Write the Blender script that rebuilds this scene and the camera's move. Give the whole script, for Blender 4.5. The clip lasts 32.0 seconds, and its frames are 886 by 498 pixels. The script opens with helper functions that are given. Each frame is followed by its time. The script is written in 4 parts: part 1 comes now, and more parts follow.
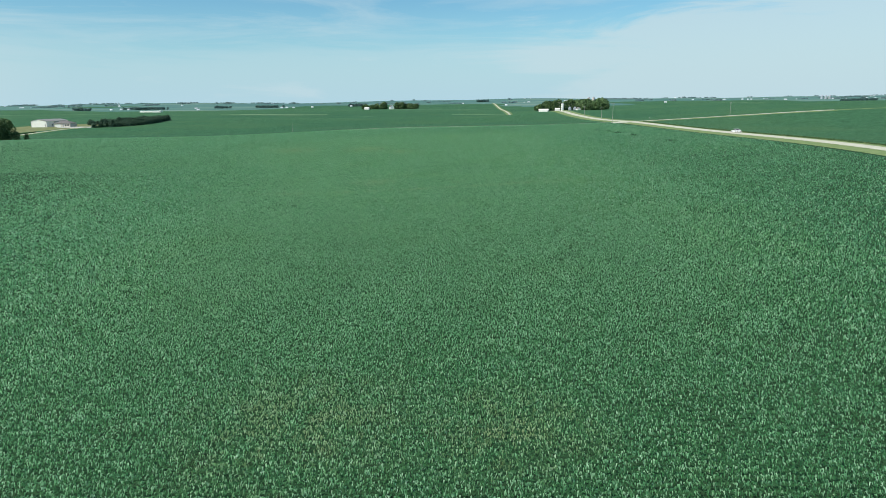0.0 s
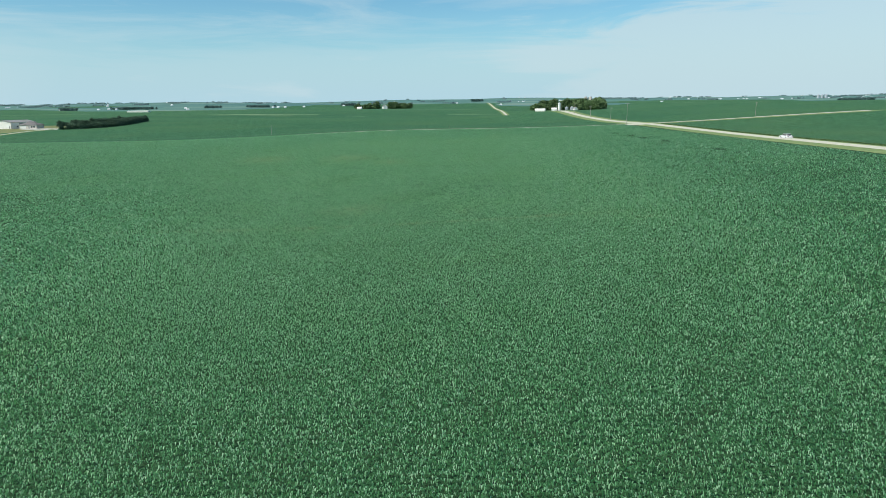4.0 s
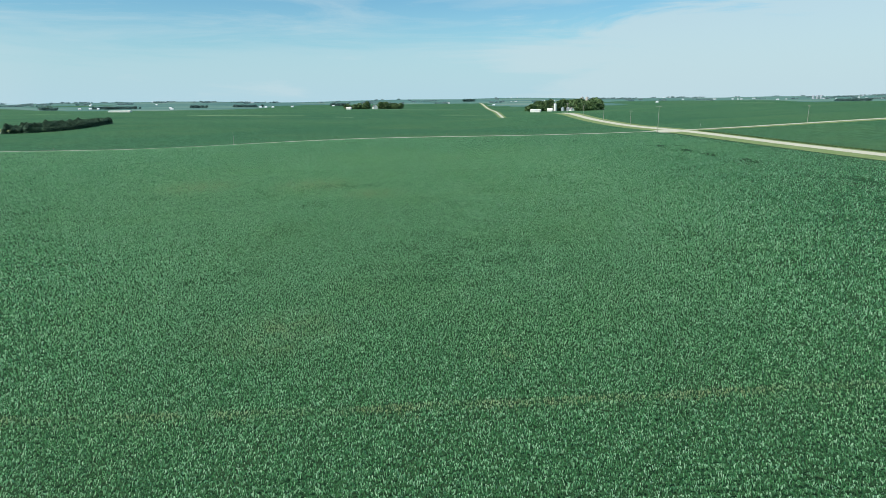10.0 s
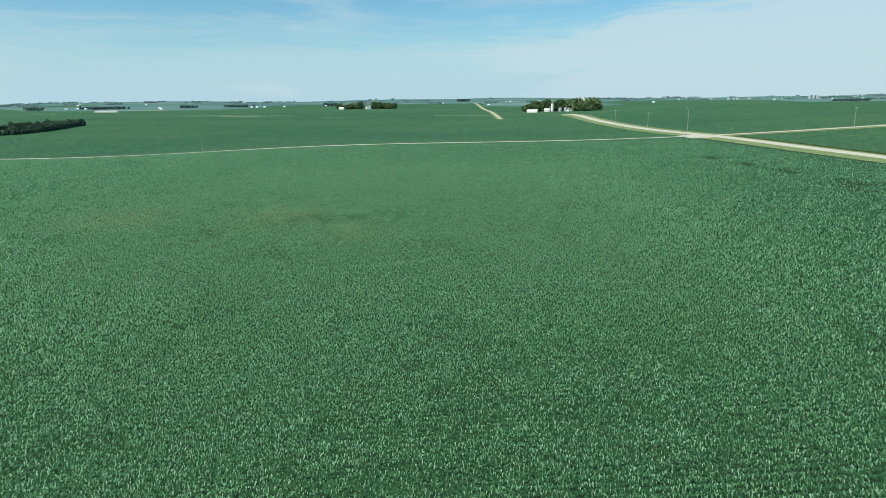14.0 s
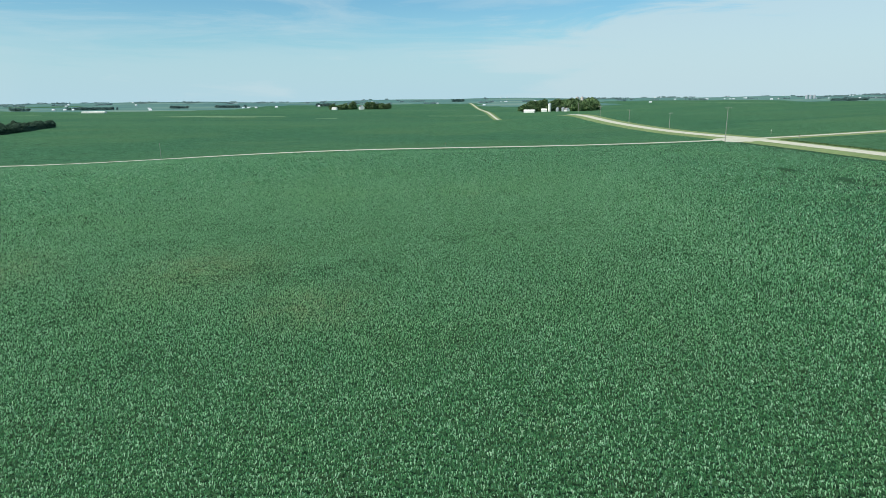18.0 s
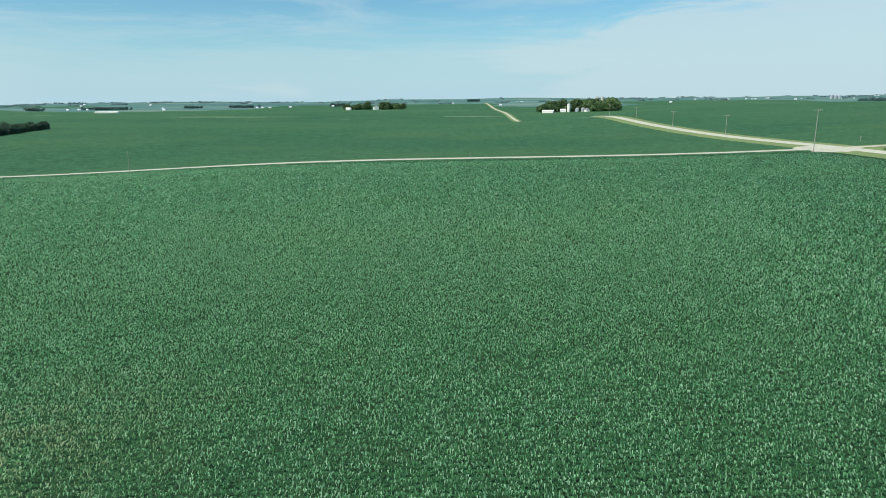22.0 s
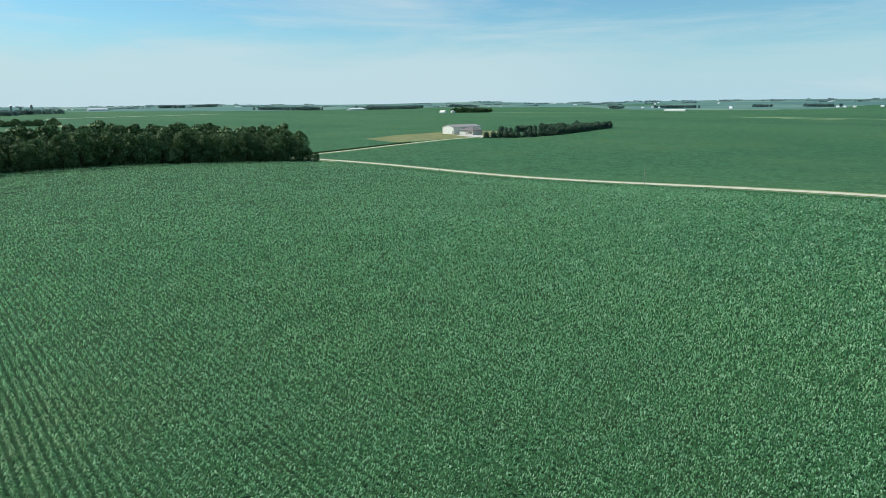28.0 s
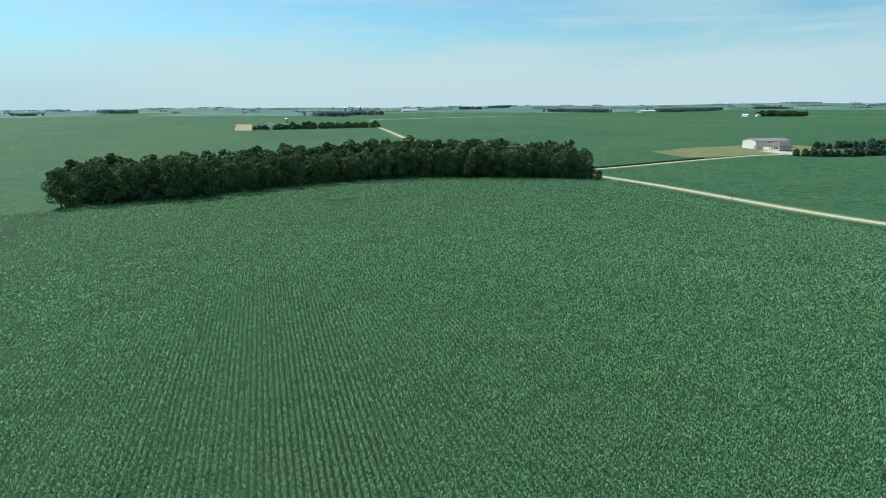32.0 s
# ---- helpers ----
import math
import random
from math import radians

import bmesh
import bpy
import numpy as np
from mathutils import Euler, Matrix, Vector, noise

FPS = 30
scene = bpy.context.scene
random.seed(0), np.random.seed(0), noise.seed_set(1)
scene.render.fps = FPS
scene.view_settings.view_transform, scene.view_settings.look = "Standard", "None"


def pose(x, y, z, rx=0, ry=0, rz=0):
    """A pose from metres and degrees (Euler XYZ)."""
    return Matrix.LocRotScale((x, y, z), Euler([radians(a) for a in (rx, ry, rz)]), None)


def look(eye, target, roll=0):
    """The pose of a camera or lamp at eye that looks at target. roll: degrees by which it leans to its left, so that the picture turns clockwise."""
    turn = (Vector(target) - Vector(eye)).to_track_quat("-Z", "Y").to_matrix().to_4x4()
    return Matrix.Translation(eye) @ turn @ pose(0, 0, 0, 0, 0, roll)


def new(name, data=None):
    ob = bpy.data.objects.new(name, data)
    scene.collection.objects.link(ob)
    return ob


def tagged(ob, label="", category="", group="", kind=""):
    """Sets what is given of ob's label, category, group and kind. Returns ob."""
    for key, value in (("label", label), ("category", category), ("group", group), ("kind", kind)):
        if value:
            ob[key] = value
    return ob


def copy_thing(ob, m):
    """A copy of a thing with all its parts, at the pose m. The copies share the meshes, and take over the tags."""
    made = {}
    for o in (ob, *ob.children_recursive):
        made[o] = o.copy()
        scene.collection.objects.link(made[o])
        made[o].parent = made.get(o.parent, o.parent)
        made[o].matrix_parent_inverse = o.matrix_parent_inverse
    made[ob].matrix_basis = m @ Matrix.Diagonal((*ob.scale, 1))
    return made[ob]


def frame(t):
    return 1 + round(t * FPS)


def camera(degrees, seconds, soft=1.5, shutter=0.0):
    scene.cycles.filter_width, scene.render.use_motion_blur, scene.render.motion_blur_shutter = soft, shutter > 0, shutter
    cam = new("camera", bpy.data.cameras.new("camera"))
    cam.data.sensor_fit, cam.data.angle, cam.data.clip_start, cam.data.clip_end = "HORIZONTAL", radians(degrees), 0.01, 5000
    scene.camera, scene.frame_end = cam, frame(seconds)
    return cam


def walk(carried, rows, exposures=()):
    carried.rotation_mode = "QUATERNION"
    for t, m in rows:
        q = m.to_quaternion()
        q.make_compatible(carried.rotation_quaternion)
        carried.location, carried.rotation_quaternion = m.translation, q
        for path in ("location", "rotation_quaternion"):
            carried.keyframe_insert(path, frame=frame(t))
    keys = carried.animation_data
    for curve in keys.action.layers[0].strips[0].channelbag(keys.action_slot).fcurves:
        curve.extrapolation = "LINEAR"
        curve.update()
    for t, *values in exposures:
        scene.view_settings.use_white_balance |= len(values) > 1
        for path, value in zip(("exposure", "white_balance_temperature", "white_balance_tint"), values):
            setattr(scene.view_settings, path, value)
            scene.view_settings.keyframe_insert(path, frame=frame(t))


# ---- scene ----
cam = camera(70.19, 32.0, 0.55)
PATH = [
    (0, pose(-0, 0, 17.72, 76.80, 0, 2.50), -0.64),
    (1, pose(-0.47, 9.02, 17.71, 76.79, 0, 2.36), -0.61),
    (2, pose(-1, 17.98, 17.71, 76.78, 0, 2.21), -0.64),
    (3, pose(-1.7, 26.81, 17.73, 76.76, 0, 2.08), -0.68),
    (6, pose(-3.9, 53.6, 18.36, 76.73, 0, 1.68), -0.59),
    (7, pose(-4.11, 62.27, 18.3, 76.73, 0, 1.57), -0.61),
    (8, pose(-4.8, 71.41, 18.41, 76.74, 0, 1.45), -0.59),
    (9, pose(-5.43, 80.47, 18.63, 76.72, 0, 1.29), -0.53),
    (10, pose(-6.25, 89.32, 18.88, 76.72, 0, 1.14), -0.55),
    (11, pose(-7.21, 98.1, 19.03, 76.70, 0, 1.00), -0.61),
    (12, pose(-7.9, 106.7, 19.18, 76.70, 0, 0.85), -0.55),
    (13, pose(-8.41, 115.2, 19.28, 76.69, 0, 0.69), -0.55),
    (14, pose(-8.83, 123.7, 19.33, 76.70, 0, 0.59), -0.54),
    (17, pose(-10.28, 148.6, 18.72, 76.73, 0, 0.21), -0.57),
    (18, pose(-10.71, 157.5, 18.71, 76.72, 0, 0.09), -0.61),
    (19, pose(-11.31, 166.7, 18.77, 76.72, 0, -0.05), -0.57),
    (20, pose(-11.88, 175.8, 18.85, 76.71, 0, -0.15), -0.56),
    (21, pose(-12.56, 184.8, 18.89, 76.72, 0, -0.28), -0.52),
    (21.5, pose(-12.92, 189.1, 18.86, 76.71, 0, 0.07), -0.60),
    (22, pose(-13.27, 193.4, 18.84, 76.73, 0, 1.40), -0.59),
    (22.5, pose(-13.58, 197.6, 18.82, 76.74, 0, 3.72), -0.59),
    (23, pose(-13.75, 201.6, 18.84, 76.74, 0, 6.54), -0.55),
    (23.5, pose(-13.78, 205.5, 18.86, 76.75, 0, 9.53), -0.60),
    (24, pose(-13.73, 209.2, 18.93, 76.76, 0, 12.99), -0.60),
    (24.5, pose(-13.69, 212.6, 19.02, 76.80, 0, 16.19), -0.67),
    (26.5, pose(-15.5, 218.3, 19.67, 76.96, 0, 34.47), -0.54),
    (27, pose(-15.46, 218.6, 20.15, 76.91, 0, 40.79), -0.64),
    (27.5, pose(-15.43, 218.8, 20.75, 76.96, 0, 45.23), -0.60),
    (28, pose(-15.39, 218.9, 21.45, 77.01, 0, 48.99), -0.56),
    (28.5, pose(-15.37, 219.1, 22.24, 77.04, 0, 51.73), -0.56),
    (29, pose(-15.31, 219.1, 23.09, 77.07, 0, 54.26), -0.58),
    (29.5, pose(-15.33, 219.1, 23.97, 77.09, 0, 57.41), -0.57),
    (30, pose(-15.26, 219.1, 24.87, 77.12, 0, 61.23), -0.50),
    (30.5, pose(-15.13, 219.1, 25.79, 77.13, 0, 63.42), -0.49),
    (31, pose(-15.05, 219, 26.74, 77.17, 0, 65.96), -0.54),
    (31.5, pose(-15.13, 219, 27.73, 77.19, 0, 69.96), -0.46),
    (32, pose(-15.34, 219, 28.73, 77.24, 0, 74.16), -0.52),
]
walk(cam, [(t, m @ pose(0, 0, 0, 0, 0, roll)) for t, m, roll in PATH])

# ---- daylight ----
SUN_AZ, SUN_EL = math.atan2(-0.84, -0.54), radians(48)      # towards the sun: x = sin, y = cos
world = bpy.data.worlds.new("sky")
scene.world = world
world.use_nodes = True
nt = world.node_tree
nt.nodes.clear()
wout = nt.nodes.new("ShaderNodeOutputWorld")
wbg = nt.nodes.new("ShaderNodeBackground")
sky = nt.nodes.new("ShaderNodeTexSky")
sky.sky_type = 'NISHITA'
sky.sun_disc = False
sky.sun_elevation = SUN_EL
sky.sun_rotation = SUN_AZ
sky.air_density, sky.dust_density, sky.ozone_density = 1.0, 0.35, 1.7
wbg.inputs["Strength"].default_value = 0.105
wtc = nt.nodes.new("ShaderNodeTexCoord")


def wnode(kind, **values):
    n = nt.nodes.new(kind)
    for key, value in values.items():
        n.inputs[key].default_value = value
    return n


def wmath(op, a, b=None):
    n = nt.nodes.new("ShaderNodeMath")
    n.operation = op
    for i, v in enumerate((a, b)):
        if v is None:
            continue
        if isinstance(v, (int, float)):
            n.inputs[i].default_value = v
        else:
            nt.links.new(v, n.inputs[i])
    return n.outputs[0]


# thin high cloud: streaks drawn out along the horizon, and one broad veil to the right of the road
wsep = nt.nodes.new("ShaderNodeSeparateXYZ")
nt.links.new(wtc.outputs["Generated"], wsep.inputs[0])
wmap = nt.nodes.new("ShaderNodeMapping")
wmap.inputs["Scale"].default_value = (1.7, 1.7, 14.0)
nt.links.new(wtc.outputs["Generated"], wmap.inputs[0])
wnoise = wnode("ShaderNodeTexNoise", Scale=1.7, Detail=7.0, Roughness=0.62, Distortion=0.5)
nt.links.new(wmap.outputs[0], wnoise.inputs["Vector"])
wramp = nt.nodes.new("ShaderNodeMapRange")
wramp.inputs["From Min"].default_value, wramp.inputs["From Max"].default_value = 0.44, 0.72
wramp.inputs["To Max"].default_value = 0.9
nt.links.new(wnoise.outputs["Fac"], wramp.inputs["Value"])
wvdot = nt.nodes.new("ShaderNodeVectorMath")
wvdot.operation = 'DOT_PRODUCT'
wvdot.inputs[1].default_value = Vector((0.43, 0.89, 0.08)).normalized()
nt.links.new(wtc.outputs["Generated"], wvdot.inputs[0])
wveil = nt.nodes.new("ShaderNodeMapRange")
wveil.interpolation_type = 'SMOOTHSTEP'
wveil.inputs["From Min"].default_value, wveil.inputs["From Max"].default_value = 0.900, 0.968
wveil.inputs["To Max"].default_value = 0.72
nt.links.new(wmath('ADD', wvdot.outputs["Value"], wmath('MULTIPLY', wmath('SUBTRACT', wnoise.outputs["Fac"], 0.5), 0.20)), wveil.inputs["Value"])
wtint = nt.nodes.new("ShaderNodeMix")
wtint.data_type, wtint.blend_type = 'RGBA', 'MULTIPLY'
wtint.inputs[0].default_value = 1.0
wtint.inputs[7].default_value = (0.63, 1.02, 1.12, 1)
nt.links.new(sky.outputs[0], wtint.inputs[6])
wlow = nt.nodes.new("ShaderNodeMapRange")
wlow.interpolation_type = 'SMOOTHSTEP'
wlow.inputs["From Min"].default_value, wlow.inputs["From Max"].default_value = -0.02, 0.16
wlow.inputs["To Min"].default_value, wlow.inputs["To Max"].default_value = 1.0, 0.0
nt.links.new(wsep.outputs["Z"], wlow.inputs["Value"])
whaze = nt.nodes.new("ShaderNodeMix")
whaze.data_type = 'RGBA'
whaze.inputs[7].default_value = (3.7, 6.1, 7.3, 1)
nt.links.new(wlow.outputs[0], whaze.inputs[0])
nt.links.new(wtint.outputs[2], whaze.inputs[6])
# the veil lies low, with a streaked upper edge
wedge = wmath('SUBTRACT', wsep.outputs["Z"], wmath('MULTIPLY', wmath('SUBTRACT', wnoise.outputs["Fac"], 0.5), 0.16))
wcap = nt.nodes.new("ShaderNodeMapRange")
wcap.interpolation_type = 'SMOOTHSTEP'
wcap.inputs["From Min"].default_value, wcap.inputs["From Max"].default_value = 0.105, 0.135
wcap.inputs["To Min"].default_value, wcap.inputs["To Max"].default_value = 1.0, 0.0
nt.links.new(wedge, wcap.inputs["Value"])
wcap2 = nt.nodes.new("ShaderNodeMapRange")
wcap2.interpolation_type = 'SMOOTHSTEP'
wcap2.inputs["From Min"].default_value, wcap2.inputs["From Max"].default_value = 0.055, 0.095
wcap2.inputs["To Min"].default_value, wcap2.inputs["To Max"].default_value = 0.34, 0.0
nt.links.new(wedge, wcap2.inputs["Value"])
# a second, softer veil low over the grove
wvdot2 = nt.nodes.new("ShaderNodeVectorMath")
wvdot2.operation = 'DOT_PRODUCT'
wvdot2.inputs[1].default_value = Vector((-0.93, 0.36, 0.05)).normalized()
nt.links.new(wtc.outputs["Generated"], wvdot2.inputs[0])
wveil2 = nt.nodes.new("ShaderNodeMapRange")
wveil2.interpolation_type = 'SMOOTHSTEP'
wveil2.inputs["From Min"].default_value, wveil2.inputs["From Max"].default_value = 0.66, 0.95
wveil2.inputs["To Max"].default_value = 0.70
nt.links.new(wvdot2.outputs["Value"], wveil2.inputs["Value"])
wcap3 = nt.nodes.new("ShaderNodeMapRange")
wcap3.interpolation_type = 'SMOOTHSTEP'
wcap3.inputs["From Min"].default_value, wcap3.inputs["From Max"].default_value = 0.055, 0.125
wcap3.inputs["To Min"].default_value, wcap3.inputs["To Max"].default_value = 1.0, 0.0
nt.links.new(wedge, wcap3.inputs["Value"])
wside = wmath('MULTIPLY', wveil2.outputs[0], wcap3.outputs[0])
wcl = wmath('MAXIMUM', wmath('MAXIMUM', wside, wmath('MULTIPLY', wveil.outputs[0], wcap.outputs[0])), wmath('MAXIMUM', wcap2.outputs[0], wmath('MULTIPLY', wramp.outputs[0], 0.7)))
wmix = nt.nodes.new("ShaderNodeMix")
wmix.data_type = 'RGBA'
wmix.inputs[7].default_value = (5.5, 6.9, 7.4, 1)
nt.links.new(wcl, wmix.inputs[0])
nt.links.new(whaze.outputs[2], wmix.inputs[6])
nt.links.new(wmix.outputs[2], wbg.inputs["Color"])
nt.links.new(wbg.outputs[0], wout.inputs[0])

sun = new("sun", bpy.data.lights.new("sun", 'SUN'))
sun.data.energy, sun.data.angle, sun.data.color = 4.8, radians(0.6), (1.0, 0.95, 0.87)
sun.matrix_world = look((math.sin(SUN_AZ) * math.cos(SUN_EL) * 50, math.cos(SUN_AZ) * math.cos(SUN_EL) * 50, math.sin(SUN_EL) * 50), (0, 0, 0))


# ---- materials ----
def material(name, rough=0.8, spec=0.3, metal=0.0):
    m = bpy.data.materials.new(name)
    m.use_nodes = True
    b = m.node_tree.nodes["Principled BSDF"]
    b.inputs["Roughness"].default_value = rough
    b.inputs["Specular IOR Level"].default_value = spec
    b.inputs["Metallic"].default_value = metal
    return m, m.node_tree, b


def ramp(t, source, stops):
    r = t.nodes.new("ShaderNodeValToRGB")
    while len(r.color_ramp.elements) < len(stops):
        r.color_ramp.elements.new(0.5)
    for e, (p, c) in zip(r.color_ramp.elements, stops):
        e.position, e.color = p, (*c, 1)
    t.links.new(source, r.inputs[0])
    return r.outputs[0]


def noise_tex(t, vec, scale, detail=4.0, rough=0.55):
    n = t.nodes.new("ShaderNodeTexNoise")
    n.inputs["Scale"].default_value, n.inputs["Detail"].default_value, n.inputs["Roughness"].default_value = scale, detail, rough
    if vec is not None:
        t.links.new(vec, n.inputs["Vector"])
    return n.outputs["Fac"]


def mix(t, fac, a, b, blend='MIX'):
    n = t.nodes.new("ShaderNodeMix")
    n.data_type, n.blend_type = 'RGBA', blend
    for i, v in ((0, fac), (6, a), (7, b)):
        if isinstance(v, (int, float)):
            n.inputs[i].default_value = v
        elif isinstance(v, tuple):
            n.inputs[i].default_value = (*v, 1)
        else:
            t.links.new(v, n.inputs[i])
    return n.outputs[2]


def calc(t, op, a, b=None):
    n = t.nodes.new("ShaderNodeMath")
    n.operation = op
    for i, v in enumerate((a, b)):
        if v is None:
            continue
        if isinstance(v, (int, float)):
            n.inputs[i].default_value = v
        else:
            t.links.new(v, n.inputs[i])
    return n.outputs[0]


def span(t, v, a, b, c=0.0, d=1.0):
    n = t.nodes.new("ShaderNodeMapRange")
    for key, value in (("From Min", a), ("From Max", b), ("To Min", c), ("To Max", d)):
        n.inputs[key].default_value = value
    t.links.new(v, n.inputs["Value"])
    return n.outputs[0]


def bump(t, b, height, strength, dist):
    n = t.nodes.new("ShaderNodeBump")
    n.inputs["Strength"].default_value, n.inputs["Distance"].default_value = strength, dist
    t.links.new(height, n.inputs["Height"])
    t.links.new(n.outputs[0], b.inputs["Normal"])


def place(t, kind="Object"):
    if kind == "World":
        return t.nodes.new("ShaderNodeNewGeometry").outputs["Position"]
    return t.nodes.new("ShaderNodeTexCoord").outputs[kind]


def plain(name, dark, light, scale, rough=0.8, spec=0.3, metal=0.0, relief=0.0, kind="Object"):
    """A surface of two tones, mixed by coarse and fine noise."""
    m, t, b = material(name, rough, spec, metal)
    p = place(t, kind)
    v = calc(t, 'ADD', calc(t, 'MULTIPLY', noise_tex(t, p, scale), 0.6), calc(t, 'MULTIPLY', noise_tex(t, p, scale * 9), 0.4))
    t.links.new(ramp(t, v, [(0.3, dark), (0.7, light)]), b.inputs["Base Color"])
    if relief:
        bump(t, b, noise_tex(t, p, scale * 9), 0.5, relief)
    return m


def crop_material():
    """Soil and low leaves under the corn, darkened in colour for the shade between the rows."""
    m, t, b = material("shaded_corn_floor", 0.9, 0.1)
    p = place(t, "World")
    fine = noise_tex(t, p, 5.0, 4, 0.8)
    leaf = ramp(t, fine, [(0.38, (0.010, 0.026, 0.012)), (0.50, (0.026, 0.078, 0.032)), (0.62, (0.055, 0.155, 0.064))])
    leaf = mix(t, span(t, noise_tex(t, p, 0.3, 4, 0.6), 0.45, 0.7, 0.0, 0.4), leaf, (0.030, 0.048, 0.022))
    t.links.new(leaf, b.inputs["Base Color"])
    bump(t, b, fine, 0.8, 0.1)
    return m


def bean_material():
    """Smooth closed bean canopy, parcel by parcel of slightly other green."""
    m, t, b = material("bean_canopy", 0.85, 0.1)
    p = place(t, "World")
    fine = noise_tex(t, p, 2.2, 4, 0.75)
    mid = noise_tex(t, p, 0.25, 4, 0.6)
    v = calc(t, 'ADD', calc(t, 'MULTIPLY', fine, 0.45), calc(t, 'ADD', calc(t, 'MULTIPLY', noise_tex(t, p, 0.7, 4, 0.8), 0.40), calc(t, 'MULTIPLY', mid, 0.15)))
    c = ramp(t, v, [(0.43, (0.0138, 0.0535, 0.0242)), (0.50, (0.0355, 0.116, 0.0503)), (0.57, (0.0785, 0.200, 0.096))])
    wide_ = t.nodes.new("ShaderNodeMapping")
    wide_.inputs["Scale"].default_value = (0.0022, 0.0075, 0.0)
    t.links.new(p, wide_.inputs[0])
    vo = t.nodes.new("ShaderNodeTexVoronoi")
    vo.distance = 'CHEBYCHEV'
    vo.inputs["Scale"].default_value = 1.0
    t.links.new(wide_.outputs[0], vo.inputs["Vector"])
    sp = t.nodes.new("ShaderNodeSeparateColor")
    t.links.new(vo.outputs["Color"], sp.inputs[0])
    c = mix(t, span(t, sp.outputs[0], 0.1, 1.0, 0.0, 0.42), c, (0.0686, 0.159, 0.0632))
    c = mix(t, span(t, sp.outputs[1], 0.55, 1.0, 0.0, 0.34), c, (0.0233, 0.0924, 0.048))
    c = mix(t, span(t, noise_tex(t, p, 0.012, 5, 0.6), 0.48, 0.72, 0.0, 0.5), c, (0.0838, 0.155, 0.0604))
    t.links.new(c, b.inputs["Base Color"])
    bump(t, b, fine, 0.8, 0.3)
    return m


def leaf_material(name, tones, rough=0.5, spec=0.4, back=(0.1, 0.2, 0.03), trans=0.25, patchy=False):
    m, t, b = material(name, rough, spec)
    rnd = t.nodes.new("ShaderNodeNewGeometry").outputs["Random Per Island"]
    info = t.nodes.new("ShaderNodeObjectInfo").outputs["Random"]
    c = ramp(t, rnd, tones)
    c = mix(t, calc(t, 'MULTIPLY', info, 0.35), c, tones[0][1])
    if patchy:
        p = place(t, "World")
        yellow = span(t, noise_tex(t, p, 0.046, 4, 0.6), 0.50, 0.70, 0.0, 0.3)
        c = mix(t, yellow, c, (1.0, 0.94, 0.60), 'MULTIPLY')
        # whole plants stand darker or paler than their neighbours
        c = mix(t, span(t, noise_tex(t, p, 1.5, 3, 0.7), 0.42, 0.58, 0.40, 0.0), c, (0.35, 0.42, 0.38), 'MULTIPLY')
        c = mix(t, span(t, noise_tex(t, p, 0.75, 4, 0.75), 0.43, 0.55, 0.55, 0.0), c, (0.40, 0.50, 0.44), 'MULTIPLY')
        dry = calc(t, 'MULTIPLY', span(t, noise_tex(t, p, 0.12, 5, 0.7), 0.635, 0.74), span(t, rnd, 0.35, 0.5))
        sp = t.nodes.new("ShaderNodeSeparateXYZ")
        t.links.new(p, sp.inputs[0])
        for px, py, size in ((-9, 31, 6.5), (2, 30, 5), (-36, 222, 9), (-22, 209, 6), (-61, 221, 9), (-21, 138, 5)):
            qx, qy = calc(t, 'SUBTRACT', sp.outputs["X"], px), calc(t, 'SUBTRACT', sp.outputs["Y"], py)
            far = calc(t, 'SQRT', calc(t, 'ADD', calc(t, 'MULTIPLY', qx, qx), calc(t, 'MULTIPLY', qy, qy)))
            spot = calc(t, 'MULTIPLY', span(t, far, 0.2 * size, 1.3 * size, 1.0, 0), span(t, noise_tex(t, p, 0.7, 4, 0.7), 0.42, 0.58))
            dry = calc(t, 'MAXIMUM', dry, spot)
        # one thin row of starved yellow plants straight across the field
        off = calc(t, 'ABSOLUTE', calc(t, 'SUBTRACT', sp.outputs["Y"], 124.0))
        starved = calc(t, 'MULTIPLY', span(t, off, 0.30, 0.42, 1.3, 0.0), span(t, noise_tex(t, p, 0.35, 3, 0.6), 0.34, 0.52))
        reach = span(t, calc(t, 'ABSOLUTE', calc(t, 'ADD', sp.outputs["X"], 16)), 26, 42, 1.0, 0.0)
        dry = calc(t, 'MAXIMUM', dry, calc(t, 'MULTIPLY', starved, reach))
        c = mix(t, calc(t, 'MULTIPLY', dry, 0.5), c, (0.40, 0.37, 0.20))
    t.links.new(c, b.inputs["Base Color"])
    tr = t.nodes.new("ShaderNodeBsdfTranslucent")
    tr.inputs["Color"].default_value = (*back, 1)
    mx = t.nodes.new("ShaderNodeMixShader")
    mx.inputs[0].default_value = trans
    t.links.new(b.outputs[0], mx.inputs[1])
    t.links.new(tr.outputs[0], mx.inputs[2])
    t.links.new(mx.outputs[0], t.nodes["Material Output"].inputs["Surface"])
    return m


ROW = 0.57          # between two rows of corn
M_CROP = crop_material()
M_BEANS = bean_material()
M_CORN = leaf_material("corn_leaf", [(0.0, (0.014, 0.056, 0.022)), (0.30, (0.074, 0.236, 0.098)), (0.62, (0.260, 0.545, 0.300)), (1.0, (0.55, 0.82, 0.57))], 0.5, 0.18, (0.27, 0.64, 0.29), 0.45, True)


